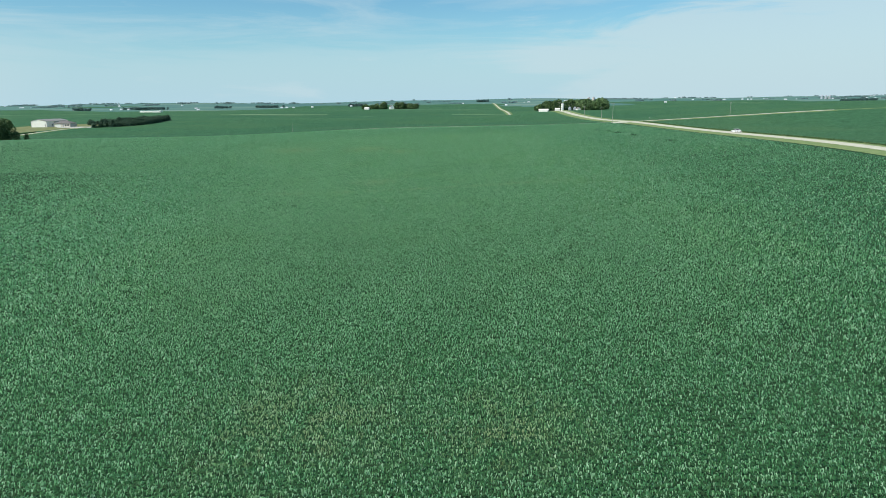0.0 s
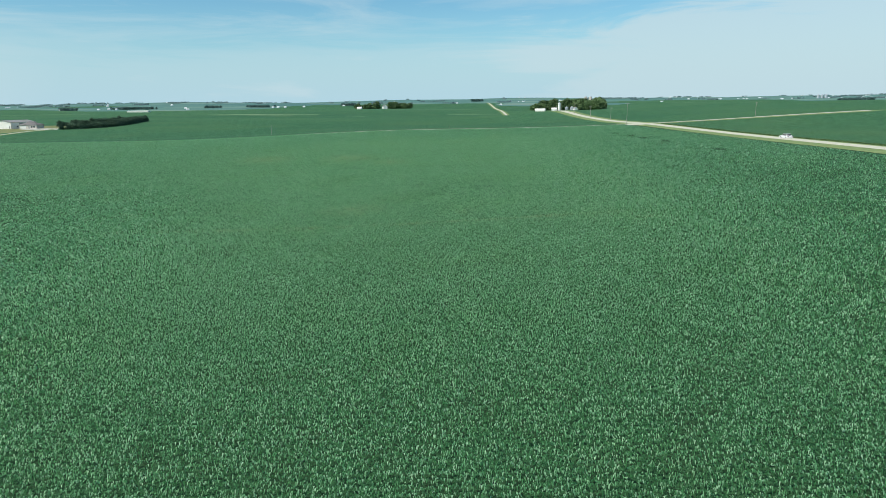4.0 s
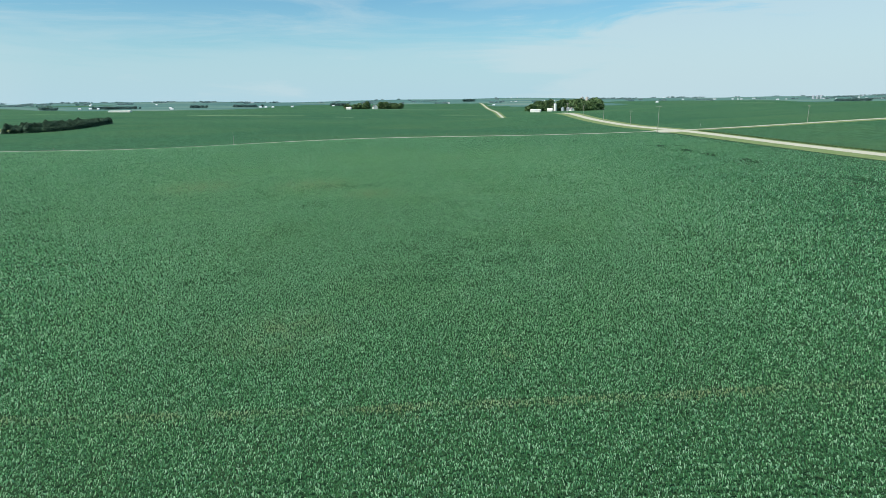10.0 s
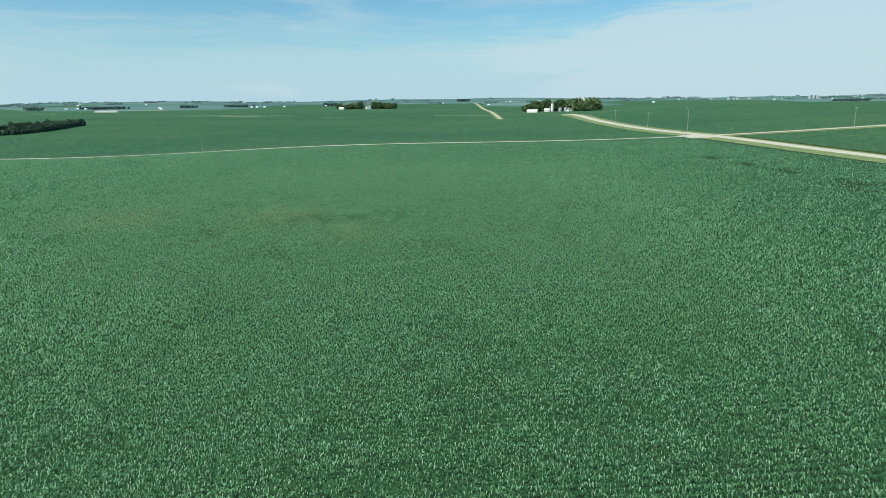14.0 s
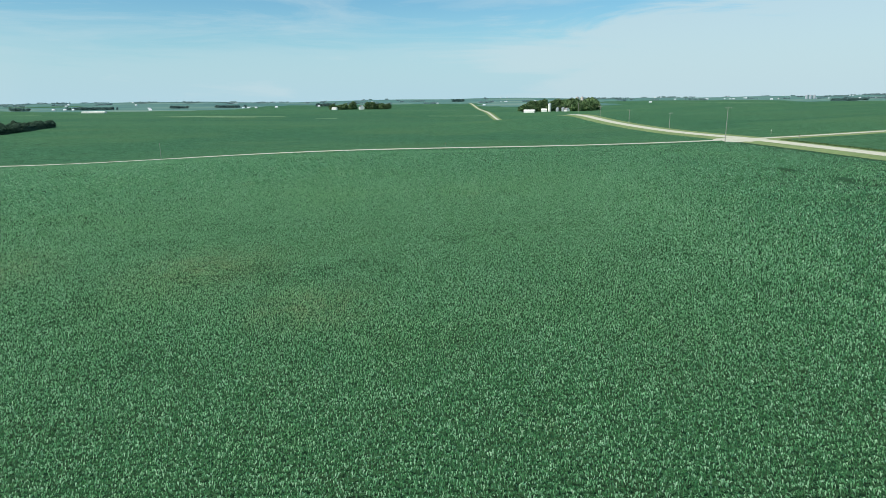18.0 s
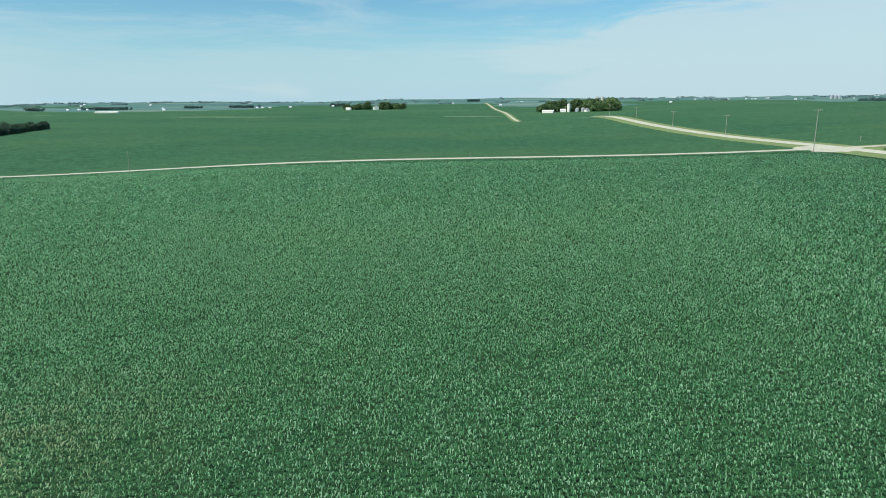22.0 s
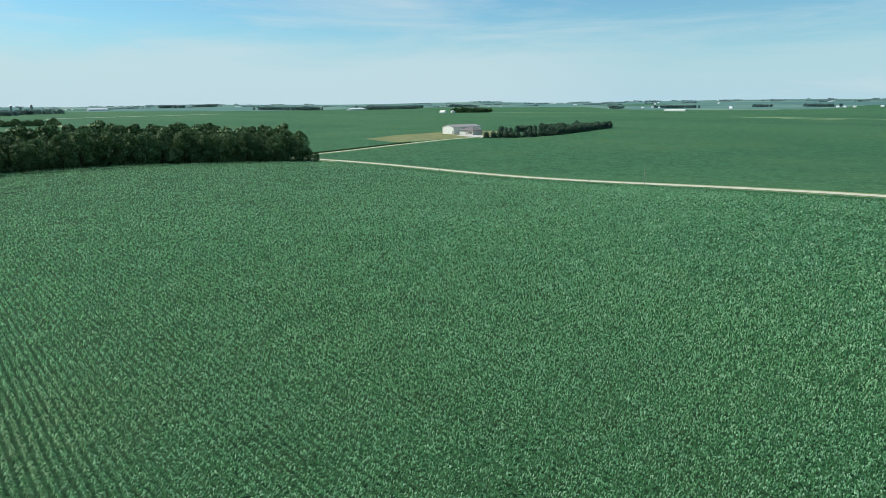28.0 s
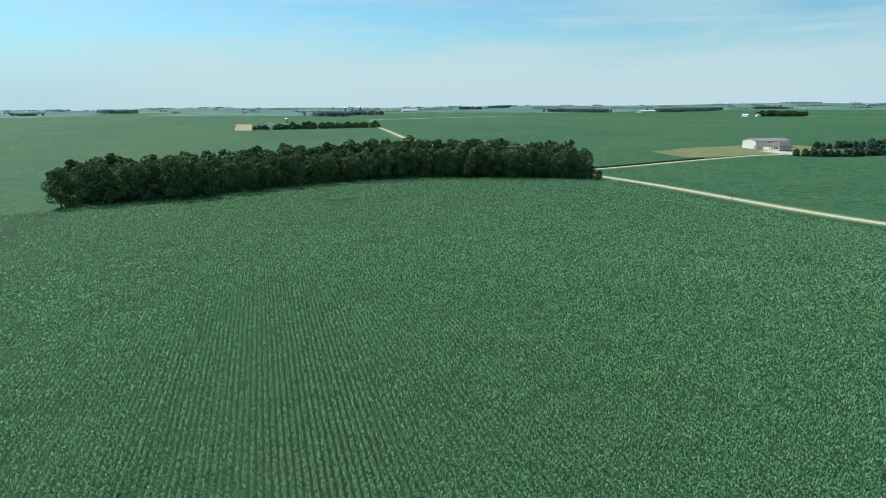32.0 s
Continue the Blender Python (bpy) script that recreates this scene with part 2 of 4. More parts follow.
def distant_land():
    """Far farmland: a patchwork of crops, pasture and stubble in strips, with distance haze mixed into the colours."""
    m, t, b = material("hazy_farmland", 0.9, 0.1)
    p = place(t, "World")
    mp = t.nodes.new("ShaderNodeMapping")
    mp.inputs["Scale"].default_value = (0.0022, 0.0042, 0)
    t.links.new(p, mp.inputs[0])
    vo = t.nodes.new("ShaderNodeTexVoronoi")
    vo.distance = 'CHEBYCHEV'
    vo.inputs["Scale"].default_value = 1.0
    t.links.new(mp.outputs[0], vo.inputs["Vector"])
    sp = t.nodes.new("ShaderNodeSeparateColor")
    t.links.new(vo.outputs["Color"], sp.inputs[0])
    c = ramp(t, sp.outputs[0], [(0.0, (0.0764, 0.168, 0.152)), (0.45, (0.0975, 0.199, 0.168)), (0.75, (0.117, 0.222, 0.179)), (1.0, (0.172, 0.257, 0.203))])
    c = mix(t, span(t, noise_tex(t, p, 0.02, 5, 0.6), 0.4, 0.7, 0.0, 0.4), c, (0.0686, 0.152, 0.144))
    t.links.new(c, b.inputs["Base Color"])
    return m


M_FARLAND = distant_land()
M_GRAVEL = plain("gravel", (0.42, 0.415, 0.32), (0.58, 0.575, 0.46), 1.2, 0.95, 0.1, relief=0.03, kind="World")
M_VERGE = plain("verge_grass", (0.11, 0.19, 0.07), (0.26, 0.31, 0.135), 0.35, 0.95, 0.1, relief=0.15, kind="World")
M_ROADSIDE = plain("roadside_grass", (0.10, 0.185, 0.065), (0.27, 0.31, 0.14), 0.4, 0.95, 0.1, relief=0.12, kind="World")
M_TERRACE = plain("terrace_grass", (0.128, 0.224, 0.104), (0.272, 0.36, 0.216), 0.05, 0.95, 0.1, kind="World")
M_YARD = plain("mown_grass", (0.112, 0.152, 0.056), (0.24, 0.24, 0.12), 0.12, 0.95, 0.1, relief=0.05, kind="World")
M_STUBBLE = plain("ripe_grain", (0.288, 0.264, 0.16), (0.416, 0.376, 0.24), 0.1, 0.95, 0.1, kind="World")
M_SOIL = plain("dark_soil", (0.010, 0.020, 0.011), (0.030, 0.042, 0.024), 2.0, 0.95, 0.1, relief=0.05, kind="World")
M_BARK = plain("bark", (0.035, 0.028, 0.02), (0.09, 0.075, 0.055), 3.0, 0.95, 0.1, relief=0.03)
M_LEAF = leaf_material("tree_leaf", [(0.0, (0.014, 0.036, 0.012)), (0.4, (0.055, 0.118, 0.042)), (0.8, (0.18, 0.285, 0.105)), (1.0, (0.31, 0.41, 0.19))], 0.6, 0.2, (0.10, 0.20, 0.05), 0.12)
M_NEEDLE = leaf_material("spruce_needle", [(0.0, (0.020, 0.055, 0.030)), (0.5, (0.072, 0.155, 0.088)), (1.0, (0.21, 0.33, 0.21))], 0.65, 0.25, (0.03, 0.06, 0.03), 0.08)
M_WHITE = plain("white_steel", (0.78, 0.77, 0.70), (0.88, 0.87, 0.80), 0.6, 0.5, 0.4)
M_ROOFGREY = plain("weathered_roof", (0.20, 0.19, 0.18), (0.34, 0.32, 0.30), 0.7, 0.6, 0.4)
M_ROOFBROWN = plain("brown_shingle", (0.12, 0.115, 0.11), (0.22, 0.21, 0.20), 1.5, 0.9, 0.2)
M_TAN = plain("tan_siding", (0.55, 0.50, 0.42), (0.70, 0.65, 0.56), 1.0, 0.7, 0.3)
M_CONC = plain("concrete", (0.4, 0.392, 0.36), (0.56, 0.552, 0.512), 0.5, 0.9, 0.2)
M_STEEL = plain("galvanised_steel", (0.42, 0.44, 0.45), (0.66, 0.68, 0.69), 0.8, 0.4, 0.5, 0.5)
M_GLASS = plain("dark_glass", (0.015, 0.018, 0.02), (0.04, 0.045, 0.05), 1.0, 0.08, 0.5)
M_DOOR = plain("grey_door", (0.28, 0.28, 0.27), (0.40, 0.40, 0.38), 1.0, 0.5, 0.4)
M_POLE = plain("pole_wood", (0.25, 0.23, 0.20), (0.42, 0.40, 0.36), 2.0, 0.9, 0.2)
M_PAINT = plain("car_paint", (0.74, 0.75, 0.76), (0.82, 0.82, 0.82), 0.5, 0.2, 0.5)
M_RUBBER = plain("tyre_rubber", (0.02, 0.02, 0.02), (0.04, 0.04, 0.04), 4.0, 0.8, 0.3)
M_RED = plain("red_paint", (0.16, 0.06, 0.05), (0.22, 0.09, 0.07), 2.0, 0.6, 0.4)
M_INSUL = plain("porcelain", (0.35, 0.33, 0.30), (0.5, 0.48, 0.45), 4.0, 0.3, 0.5)


# ---- mesh helpers ----
def mesh_object(name, verts, faces, mat, smooth=False):
    me = bpy.data.meshes.new(name)
    me.from_pydata([tuple(v) for v in verts], [], faces)
    me.materials.append(mat)
    if smooth:
        me.polygons.foreach_set("use_smooth", [True] * len(me.polygons))
    me.update()
    return new(name, me)


def quads_object(name, leaves_, mat):
    """One mesh out of an (n, k, 3) array of leaves with k corners."""
    n, k = leaves_.shape[:2]
    me = bpy.data.meshes.new(name)
    me.vertices.add(k * n)
    me.vertices.foreach_set("co", np.ascontiguousarray(leaves_, dtype=np.float32).ravel())
    me.loops.add(k * n)
    me.loops.foreach_set("vertex_index", np.arange(k * n, dtype=np.int32))
    me.polygons.add(n)
    me.polygons.foreach_set("loop_start", np.arange(0, k * n, k, dtype=np.int32))
    me.materials.append(mat)
    me.update()
    me.validate()
    return new(name, me)


def under(ob, parent, label=""):
    ob.parent = parent
    return tagged(ob, label)


def part(name, bm, mat, parent, label=""):
    me = bpy.data.meshes.new(name)
    bm.to_mesh(me)
    bm.free()
    me.materials.append(mat)
    return under(new(name, me), parent, label)


def box(bm, x0, y0, z0, x1, y1, z1, bevel=0.0):
    made = bmesh.ops.create_cube(bm, size=1.0, matrix=Matrix.LocRotScale(((x0 + x1) / 2, (y0 + y1) / 2, (z0 + z1) / 2), None, (x1 - x0, y1 - y0, z1 - z0)))
    if bevel:
        edges = list({e for v in made["verts"] for e in v.link_edges})
        bmesh.ops.bevel(bm, geom=edges, offset=bevel, segments=1, affect='EDGES')
    return bm


def boxed(name, x0, y0, z0, x1, y1, z1, mat, parent, label="", bevel=0.0):
    return part(name, box(bmesh.new(), x0, y0, z0, x1, y1, z1, bevel), mat, parent, label)


def tube(bm, a, b, r0, r1, n=8):
    a, b = Vector(a), Vector(b)
    q = (b - a).to_track_quat('Z', 'Y').to_matrix().to_4x4()
    bmesh.ops.create_cone(bm, cap_ends=True, segments=n, radius1=r0, radius2=r1, depth=(b - a).length, matrix=Matrix.Translation((a + b) / 2) @ q)
    return bm


def prism(name, poly, y0, y1, mat, parent, label=""):
    """A body with the outline poly (x, z) from y0 to y1."""
    n = len(poly)
    verts = [(x, y0, z) for x, z in poly] + [(x, y1, z) for x, z in poly]
    faces = [tuple(range(n)), tuple(range(2 * n - 1, n - 1, -1))] + [(i, n + i, n + (i + 1) % n, (i + 1) % n) for i in range(n)]
    ob = mesh_object(name, verts, faces, mat)
    bm = bmesh.new()
    bm.from_mesh(ob.data)
    bmesh.ops.recalc_face_normals(bm, faces=bm.faces)
    bm.to_mesh(ob.data)
    bm.free()
    return under(ob, parent, label)


# ---- lie of the land ----
BASE = 4.9
HILLS = [(-325, 390, 260, -5.89),
         (-78, 260, 143, 2.2),
         (91, 221, 143, -1.51),
         (104, 442, 143, -9.71),
         (117, 663, 143, 5.72),
         (130, 1040, 364, -12.18),
         (130, 1430, 390, -17.45),
         (130, 2340, 780, -3.34),
         (390, 455, 286, -2.47),
         (780, 650, 520, -0.35),
         (650, 1300, 520, 18.84),
         (-325, 780, 390, 3.85),
         (-780, 1170, 650, -0.51),
         (-1300, 390, 780, -6.15),
         (-1040, 2210, 910, -11.32),
         (260, 0, 325, 0.86),
         (-195, 0, 325, -2.73),
         (1690, 910, 910, 16.39),
         (-182, 1521, 286, 8.58),
         (0, -650, 650, -4.41),
         (58.5, 208, 78, 5.53),
         (-39, 377, 91, 7.24),
         (-26, 195, 78, -4.16),
         (-227.5, 344.5, 91, 6.25),
         (104, 559, 78, -3.42),
         (104, 312, 78, -0.62),
         (-325, 624, 130, 4.37),
         (585, 325, 260, 7.96),
         (1170, 1170, 390, -8),
         (-299, 234, 117, 3.44),
         (195, 429, 117, 10.47),
         (286, 364, 78, 0.75),
         (143, 377, 52, 0.42),
         (104, 650, 65, 1.21),
         (-156, 370.5, 78, -5.68),
         (-286, 351, 65, -4.81),
         (-78, 221, 52, 1.53),
         (123.5, 884, 117, -3.35),
         (130, 1235, 182, -6.49),
         (1300, 2210, 585, -12.8),
         (2210, 1300, 650, -22.39),
         (910, 1170, 325, -5.33),
         (390, 1950, 325, -7.28),
         (95, 140, 55, 1.89),
         (94, 210, 50, -0.29),
         (93, 280, 50, 0.49),
         (92, 350, 50, 0.54),
         (92, 420, 50, -0.44),
         (94, 490, 50, 1.43),
         (96, 550, 50, 1.52),
         (98, 610, 45, 2.86),
         (20, 372, 35, 0.17),
         (215, 368, 60, 0.56),
         (95, 130, 55, -0.02),
         (92, 200, 50, -0.06),
         (89, 270, 50, 0.17),
         (87, 340, 50, 0.33),
         (85, 410, 50, 0.43),
         (83, 480, 50, 0.80),
         (81, 550, 50, 2.12),
         (79, 620, 50, 1.49),
         (10, 368, 45, -0.47),
         (-70, 366, 45, 0.09),
         (-150, 365, 45, -0.38),
         (160, 370, 50, 0.93),
         (240, 371, 50, -0.02)]


def height(x, y):
    x, y = np.asarray(x, float), np.asarray(y, float)
    z = BASE + sum(a * np.exp(-((x - cx) ** 2 + (y - cy) ** 2) / (2 * s * s)) for cx, cy, s, a in HILLS)
    r = np.hypot(x, y - 195)
    f = np.clip((r - 1950) / 4420, 0, 1)
    roll = 6.5 * np.sin(x / 403 + 1.3 * np.sin(y / 676)) + 5.2 * np.sin(y / 351 + x / 1040) + 3.9 * np.sin((x - y) / 247)
    return z * (1 - f) + 23.4 * f + roll * np.clip((r - 2210) / 1950, 0, 1) * np.where(r > 5460, 0.7, 1.0)


def spread(near0, near1, step, far0, far1, grow):
    c = list(np.arange(near0, near1 + step / 2, step))
    d = step
    while c[-1] < far1:
        d *= grow
        c.append(min(c[-1] + d, far1))
    d = step
    while c[0] > far0:
        d *= grow
        c.insert(0, max(c[0] - d, far0))
    return np.array(c)


gx = spread(-416, 416, 6.5, -6370, 6370, 1.045)
gy = spread(-52, 780, 6.5, -3250, 6435, 1.045)
GX, GY = np.meshgrid(gx, gy)
GZ = height(GX, GY)
nx, ny = len(gx), len(gy)
idx = np.arange(nx * ny).reshape(ny, nx)
quads = np.stack([idx[:-1, :-1], idx[:-1, 1:], idx[1:, 1:], idx[1:, :-1]], -1).reshape(-1, 4)
ground = mesh_object("ground", np.stack([GX, GY, GZ], -1).reshape(-1, 3), quads.tolist(), M_CROP, True)
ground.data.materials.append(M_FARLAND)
ground.data.materials.append(M_BEANS)
tagged(ground, "rolling green corn and bean fields reaching to the horizon", "field", kind="structure")


def z_at(x, y):
    return float(height(x, y))


def strip(name, line, profile, mat, label, category):
    """A band along line (points x, y), with the cross profile (offset, lift)."""
    pts = np.array(line, float)
    tan = np.gradient(pts, axis=0)
    tan /= np.linalg.norm(tan, axis=1)[:, None]
    nor = np.stack([tan[:, 1], -tan[:, 0]], -1)
    verts, faces, k = [], [], len(profile)
    for p, n in zip(pts, nor):
        for o, lift in profile:
            q = p + n * o
            verts.append((q[0], q[1], z_at(q[0], q[1]) + lift))
    for i in range(len(pts) - 1):
        for j in range(k - 1):
            faces.append((i * k + j, i * k + j + 1, (i + 1) * k + j + 1, (i + 1) * k + j))
    return tagged(mesh_object(name, verts, faces, mat, True), label, category, kind="structure")


def run(a, b, step):
    n = max(2, int(math.hypot(b[0] - a[0], b[1] - a[1]) / step))
    return [(a[0] + (b[0] - a[0]) * i / n, a[1] + (b[1] - a[1]) * i / n) for i in range(n + 1)]


def road_x(y):
    u = min(1.0, max(0.0, (y - 720) / 290))
    u = u * u * (3 - 2 * u)
    return (97.7 - 0.0302 * y) * (1 - u) + (81.0 + 0.011 * y) * u


def cross_y(x):
    return 366.5 + 0.012 * x


# corn on the near side of both roads, beans past them, hazy farmland far off
qx, qy = GX.ravel()[quads].mean(1), GY.ravel()[quads].mean(1)
near_field = (qx < 97.7 - 0.0302 * qy) & (qy < 366.5 + 0.012 * qx) & (qx > np.interp(qy, (195, 214.5, 247, 279.5, 340.6), (-224.9, -232.7, -248.3, -261.3, -256.1)) + 3)
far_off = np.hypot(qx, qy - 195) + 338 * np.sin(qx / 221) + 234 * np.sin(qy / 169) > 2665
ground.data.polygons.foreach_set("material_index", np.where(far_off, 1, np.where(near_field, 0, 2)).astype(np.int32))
R_LINE = run((road_x(-390), -390), (road_x(832), 832), 5.2) + run((road_x(837.2), 837.2), (road_x(3380), 3380), 15.6)
X_LEFT = run((-997.1, 396.5), (-672.1, 362.7), 10.4) + run((-665.6, 362.6), (-392.6, cross_y(-392.6)), 10.4) + run((-384.8, cross_y(-384.8)), (road_x(366.6), cross_y(100.1)), 5.2)
X_RIGHT = run((road_x(366.6), cross_y(100.1)), (202.8, cross_y(202.8)), 6.5)
strip("verge_main", R_LINE, [(-7.8, 0.04), (-6.24, 0.21), (-4.94, 0.08), (-3.38, 0.18), (3.38, 0.18), (4.94, 0.08), (6.24, 0.21), (7.54, 0.04)], M_VERGE, "dry grassy verge along the gravel road", "verge")
strip("verge_cross", X_LEFT, [(-4.9, 0.04), (-3.9, 0.16), (-2.7, 0.13), (2.7, 0.13), (3.9, 0.16), (4.9, 0.04)], M_ROADSIDE, "narrow grassy verge along the side road", "verge")
strip("verge_cross", X_RIGHT, [(-5.4, 0.04), (-4.2, 0.16), (-2.9, 0.13), (2.9, 0.13), (4.2, 0.16), (5.4, 0.04)], M_ROADSIDE, "narrow grassy verge along the side road", "verge")
strip("field_edge", run((202.8, cross_y(202.8)), (429, cross_y(429)), 7.8), [(-2.08, 0.03), (0, 0.13), (2.08, 0.03)], M_VERGE, "faint grassy lane running on between the fields", "lane")
strip("road_main", R_LINE, [(-2.5, 0.21), (-1.7, 0.34), (0, 0.42), (1.7, 0.34), (2.5, 0.21)], M_GRAVEL, "pale gravel country road with a crowned surface", "road")
strip("road_cross", X_LEFT, [(-1.76, 0.21), (-0.91, 0.31), (0, 0.35), (0.91, 0.31), (1.76, 0.21)], M_GRAVEL, "narrow pale gravel side road", "road")
strip("road_cross", X_RIGHT, [(-1.76, 0.21), (-0.91, 0.31), (0, 0.35), (0.91, 0.31), (1.76, 0.21)], M_GRAVEL, "narrow pale gravel side road", "road")

# ---- trees ----
def leaves(centres, radii, count, size, rng, squash=0.8, shell=0.55):
    """Four-cornered leaf sprays round lobes; an (n, 4, 3) array."""
    pick = rng.integers(0, len(centres), count)
    d = rng.normal(size=(count, 3))
    d /= np.linalg.norm(d, axis=1)[:, None]
    r = shell + (1 - shell) * rng.random(count) ** 0.5
    off = d * (r * radii[pick])[:, None]
    off[:, 2] *= squash
    p = centres[pick] + off
    n = d + rng.normal(scale=0.55, size=(count, 3))
    n /= np.linalg.norm(n, axis=1)[:, None]
    u = np.cross(n, rng.normal(size=(count, 3)))
    u /= np.linalg.norm(u, axis=1)[:, None]
    v = np.cross(n, u)
    s = size * (0.6 + 0.8 * rng.random(count))[:, None]
    a, b = u * s, v * s * 0.75
    return np.stack([p - a - b * 0.3, p + b, p + a - b * 0.2, p - b], 1)


def broadleaf(name, seed, tall=11.5, wide=4.2, low=0.16, count=1700, size=0.42, mat=None, label="", category="tree", group=""):
    rng = np.random.default_rng(seed)
    root = new(name)
    bm = bmesh.new()
    lean = rng.normal(scale=0.25, size=2)
    top = (lean[0], lean[1], tall * 0.55)
    tube(bm, (0, 0, -0.3), (lean[0] * 0.4, lean[1] * 0.4, tall * 0.26), 0.30, 0.22)
    tube(bm, (lean[0] * 0.4, lean[1] * 0.4, tall * 0.25), top, 0.22, 0.10)
    lobes, radii = [], []
    n = 13
    for i in range(n):
        a = i * 2.4 + rng.random() * 0.7
        z = tall * (low + 0.08 + (0.86 - low) * (i + 0.5) / n)
        k = (z / tall - low) / (1 - low)
        out = wide * 0.62 * math.sin(math.pi * min(0.95, 0.28 + 0.66 * k)) * (0.6 + 0.5 * rng.random())
        c = np.array((math.cos(a) * out, math.sin(a) * out, z))
        lobes.append(c)
        radii.append(wide * (0.34 + 0.16 * rng.random()) * (1.0 if k < 0.8 else 0.8))
        if i % 2 == 0:
            zb = tall * (0.14 + 0.32 * i / n)
            tube(bm, (lean[0] * 0.5, lean[1] * 0.5, zb), tuple(c * (0.8, 0.8, 0.97)), 0.10, 0.03, 5)
    part("trunk", bm, M_BARK, root, "dark furrowed bark")
    crown = quads_object("crown", leaves(np.array(lobes), np.array(radii), count, size, rng), mat or M_LEAF)
    under(crown, root)
    return tagged(root, label, category, group)


def conifer(name, seed, tall=4.4, wide=1.75, count=650, label="", group=""):
    rng = np.random.default_rng(seed)
    root = new(name)
    part("trunk", tube(bmesh.new(), (0, 0, -0.2), (0, 0, tall * 0.9), 0.12, 0.03, 6), M_BARK, root, "thin dark trunk")
    k = rng.random(count) ** 1.2
    z = tall * (0.05 + 0.95 * k)
    rad = wide * (1 - k ** 2.2) ** 0.55 * (0.84 + 0.16 * np.sin(k * 34 + rng.random() * 6)) * (0.75 + 0.3 * rng.random(count))
    a = rng.random(count) * 2 * math.pi
    p = np.stack([np.cos(a) * rad, np.sin(a) * rad, z], -1)
    out = np.stack([np.cos(a), np.sin(a), np.full(count, -0.25)], -1)
    side = np.stack([-np.sin(a), np.cos(a), rng.normal(scale=0.3, size=count)], -1)
    s = (0.30 + 0.20 * rng.random(count))[:, None]
    quads = np.stack([p - side * s - out * s * 0.5, p + out * s * 1.2, p + side * s - out * s * 0.5, p - out * s + (0, 0, 0.12)], 1)
    under(quads_object("crown", quads, M_NEEDLE), root)
    return tagged(root, label, "conifer", group)


def planted(proto, x, y, scale=1.0, turn=0.0, sink=0.1, tall=1.0):
    return copy_thing(proto, Matrix.LocRotScale((x, y, z_at(x, y) - sink), Euler((0, 0, turn)), (scale, scale, scale * tall)))


# the grove on the near side of the side road
rng = np.random.default_rng(11)
GROVE_LABEL = "tall leafy green tree in the dense shelter grove beside the field"
protos = [broadleaf("grove_tree", 20 + i, 14.8 + 0.7 * (i % 3), 6.2, 0.10 if i < 6 else 0.06, 4300 if i < 6 else 1300, 0.30 if i < 6 else 0.6, label=GROVE_LABEL, group="grove trees") for i in range(8)]
spots = []


def grove_front(y):
    """The foot of the grove, which bows away from the field."""
    return float(np.interp(y, (195, 214.5, 247, 279.5, 340.6), (-224.9, -232.7, -248.3, -261.3, -256.1)))


for row, gxr in enumerate((-3.9, -11.7, -20.2, -28.6)):
    for i in range(35):
        yy = 160 + i * 5.98 + rng.normal(scale=0.9) + (row % 2) * 3.1
        if yy < 353:
            spots.append((grove_front(yy) + gxr + rng.normal(scale=0.9), yy))
for i, (tx, ty) in enumerate(spots):
    s = (0.93 + 0.10 * rng.random()) * float(np.interp(ty, (195, 247, 281), (0.86, 0.90, 1.0)))
    kin = int(rng.integers(0, 6)) if tx > grove_front(ty) - 17 else 6 + i % 2
    if i < 6 or i in (len(spots) - 2, len(spots) - 1):
        kin = i if i < 6 else 6 + i % 2
        protos[kin].matrix_basis = Matrix.LocRotScale((tx, ty, z_at(tx, ty) - 0.1), Euler((0, 0, rng.random() * 6.3)), (s, s, s))
    else:
        planted(protos[kin], tx, ty, s, rng.random() * 6.3, 0.1, 0.95 + 0.13 * rng.random())
for bx, by, bs in ((-252.9, 354.9, 0.34), (-258.1, 354.2, 0.45), (-264.6, 354.6, 0.5)):
    planted(protos[2], bx, by, bs, by, 0.5)
# low brush along the shaded foot of the grove
brush = []
for i in range(420):
    by = 160 + 194 * rng.random()
    bx = grove_front(by) - 4.0 - 23 * rng.random() ** 1.6
    brush.append((bx, by, z_at(bx, by) + 1.2))
brush = np.array(brush)
tagged(quads_object("undergrowth", leaves(brush, np.full(len(brush), 2.3), 30000, 0.32, rng, 0.8, 0.3), M_LEAF), "dark brushy undergrowth at the foot of the grove", "undergrowth", kind="stuff")

# the two rows of evergreens by the shed
first = [conifer("spruce", 60 + i, 5.3, 2.9, 900, "bushy dark blue-green spruce in the windbreak row", "windbreak spruces") for i in range(4)]


def along(points, gap):
    out, left = [], 0.0
    for (ax, ay), (bx, by) in zip(points, points[1:]):
        d = math.hypot(bx - ax, by - ay)
        while left < d:
            out.append((ax + (bx - ax) * left / d, ay + (by - ay) * left / d))
            left += gap
        left -= d
    return out


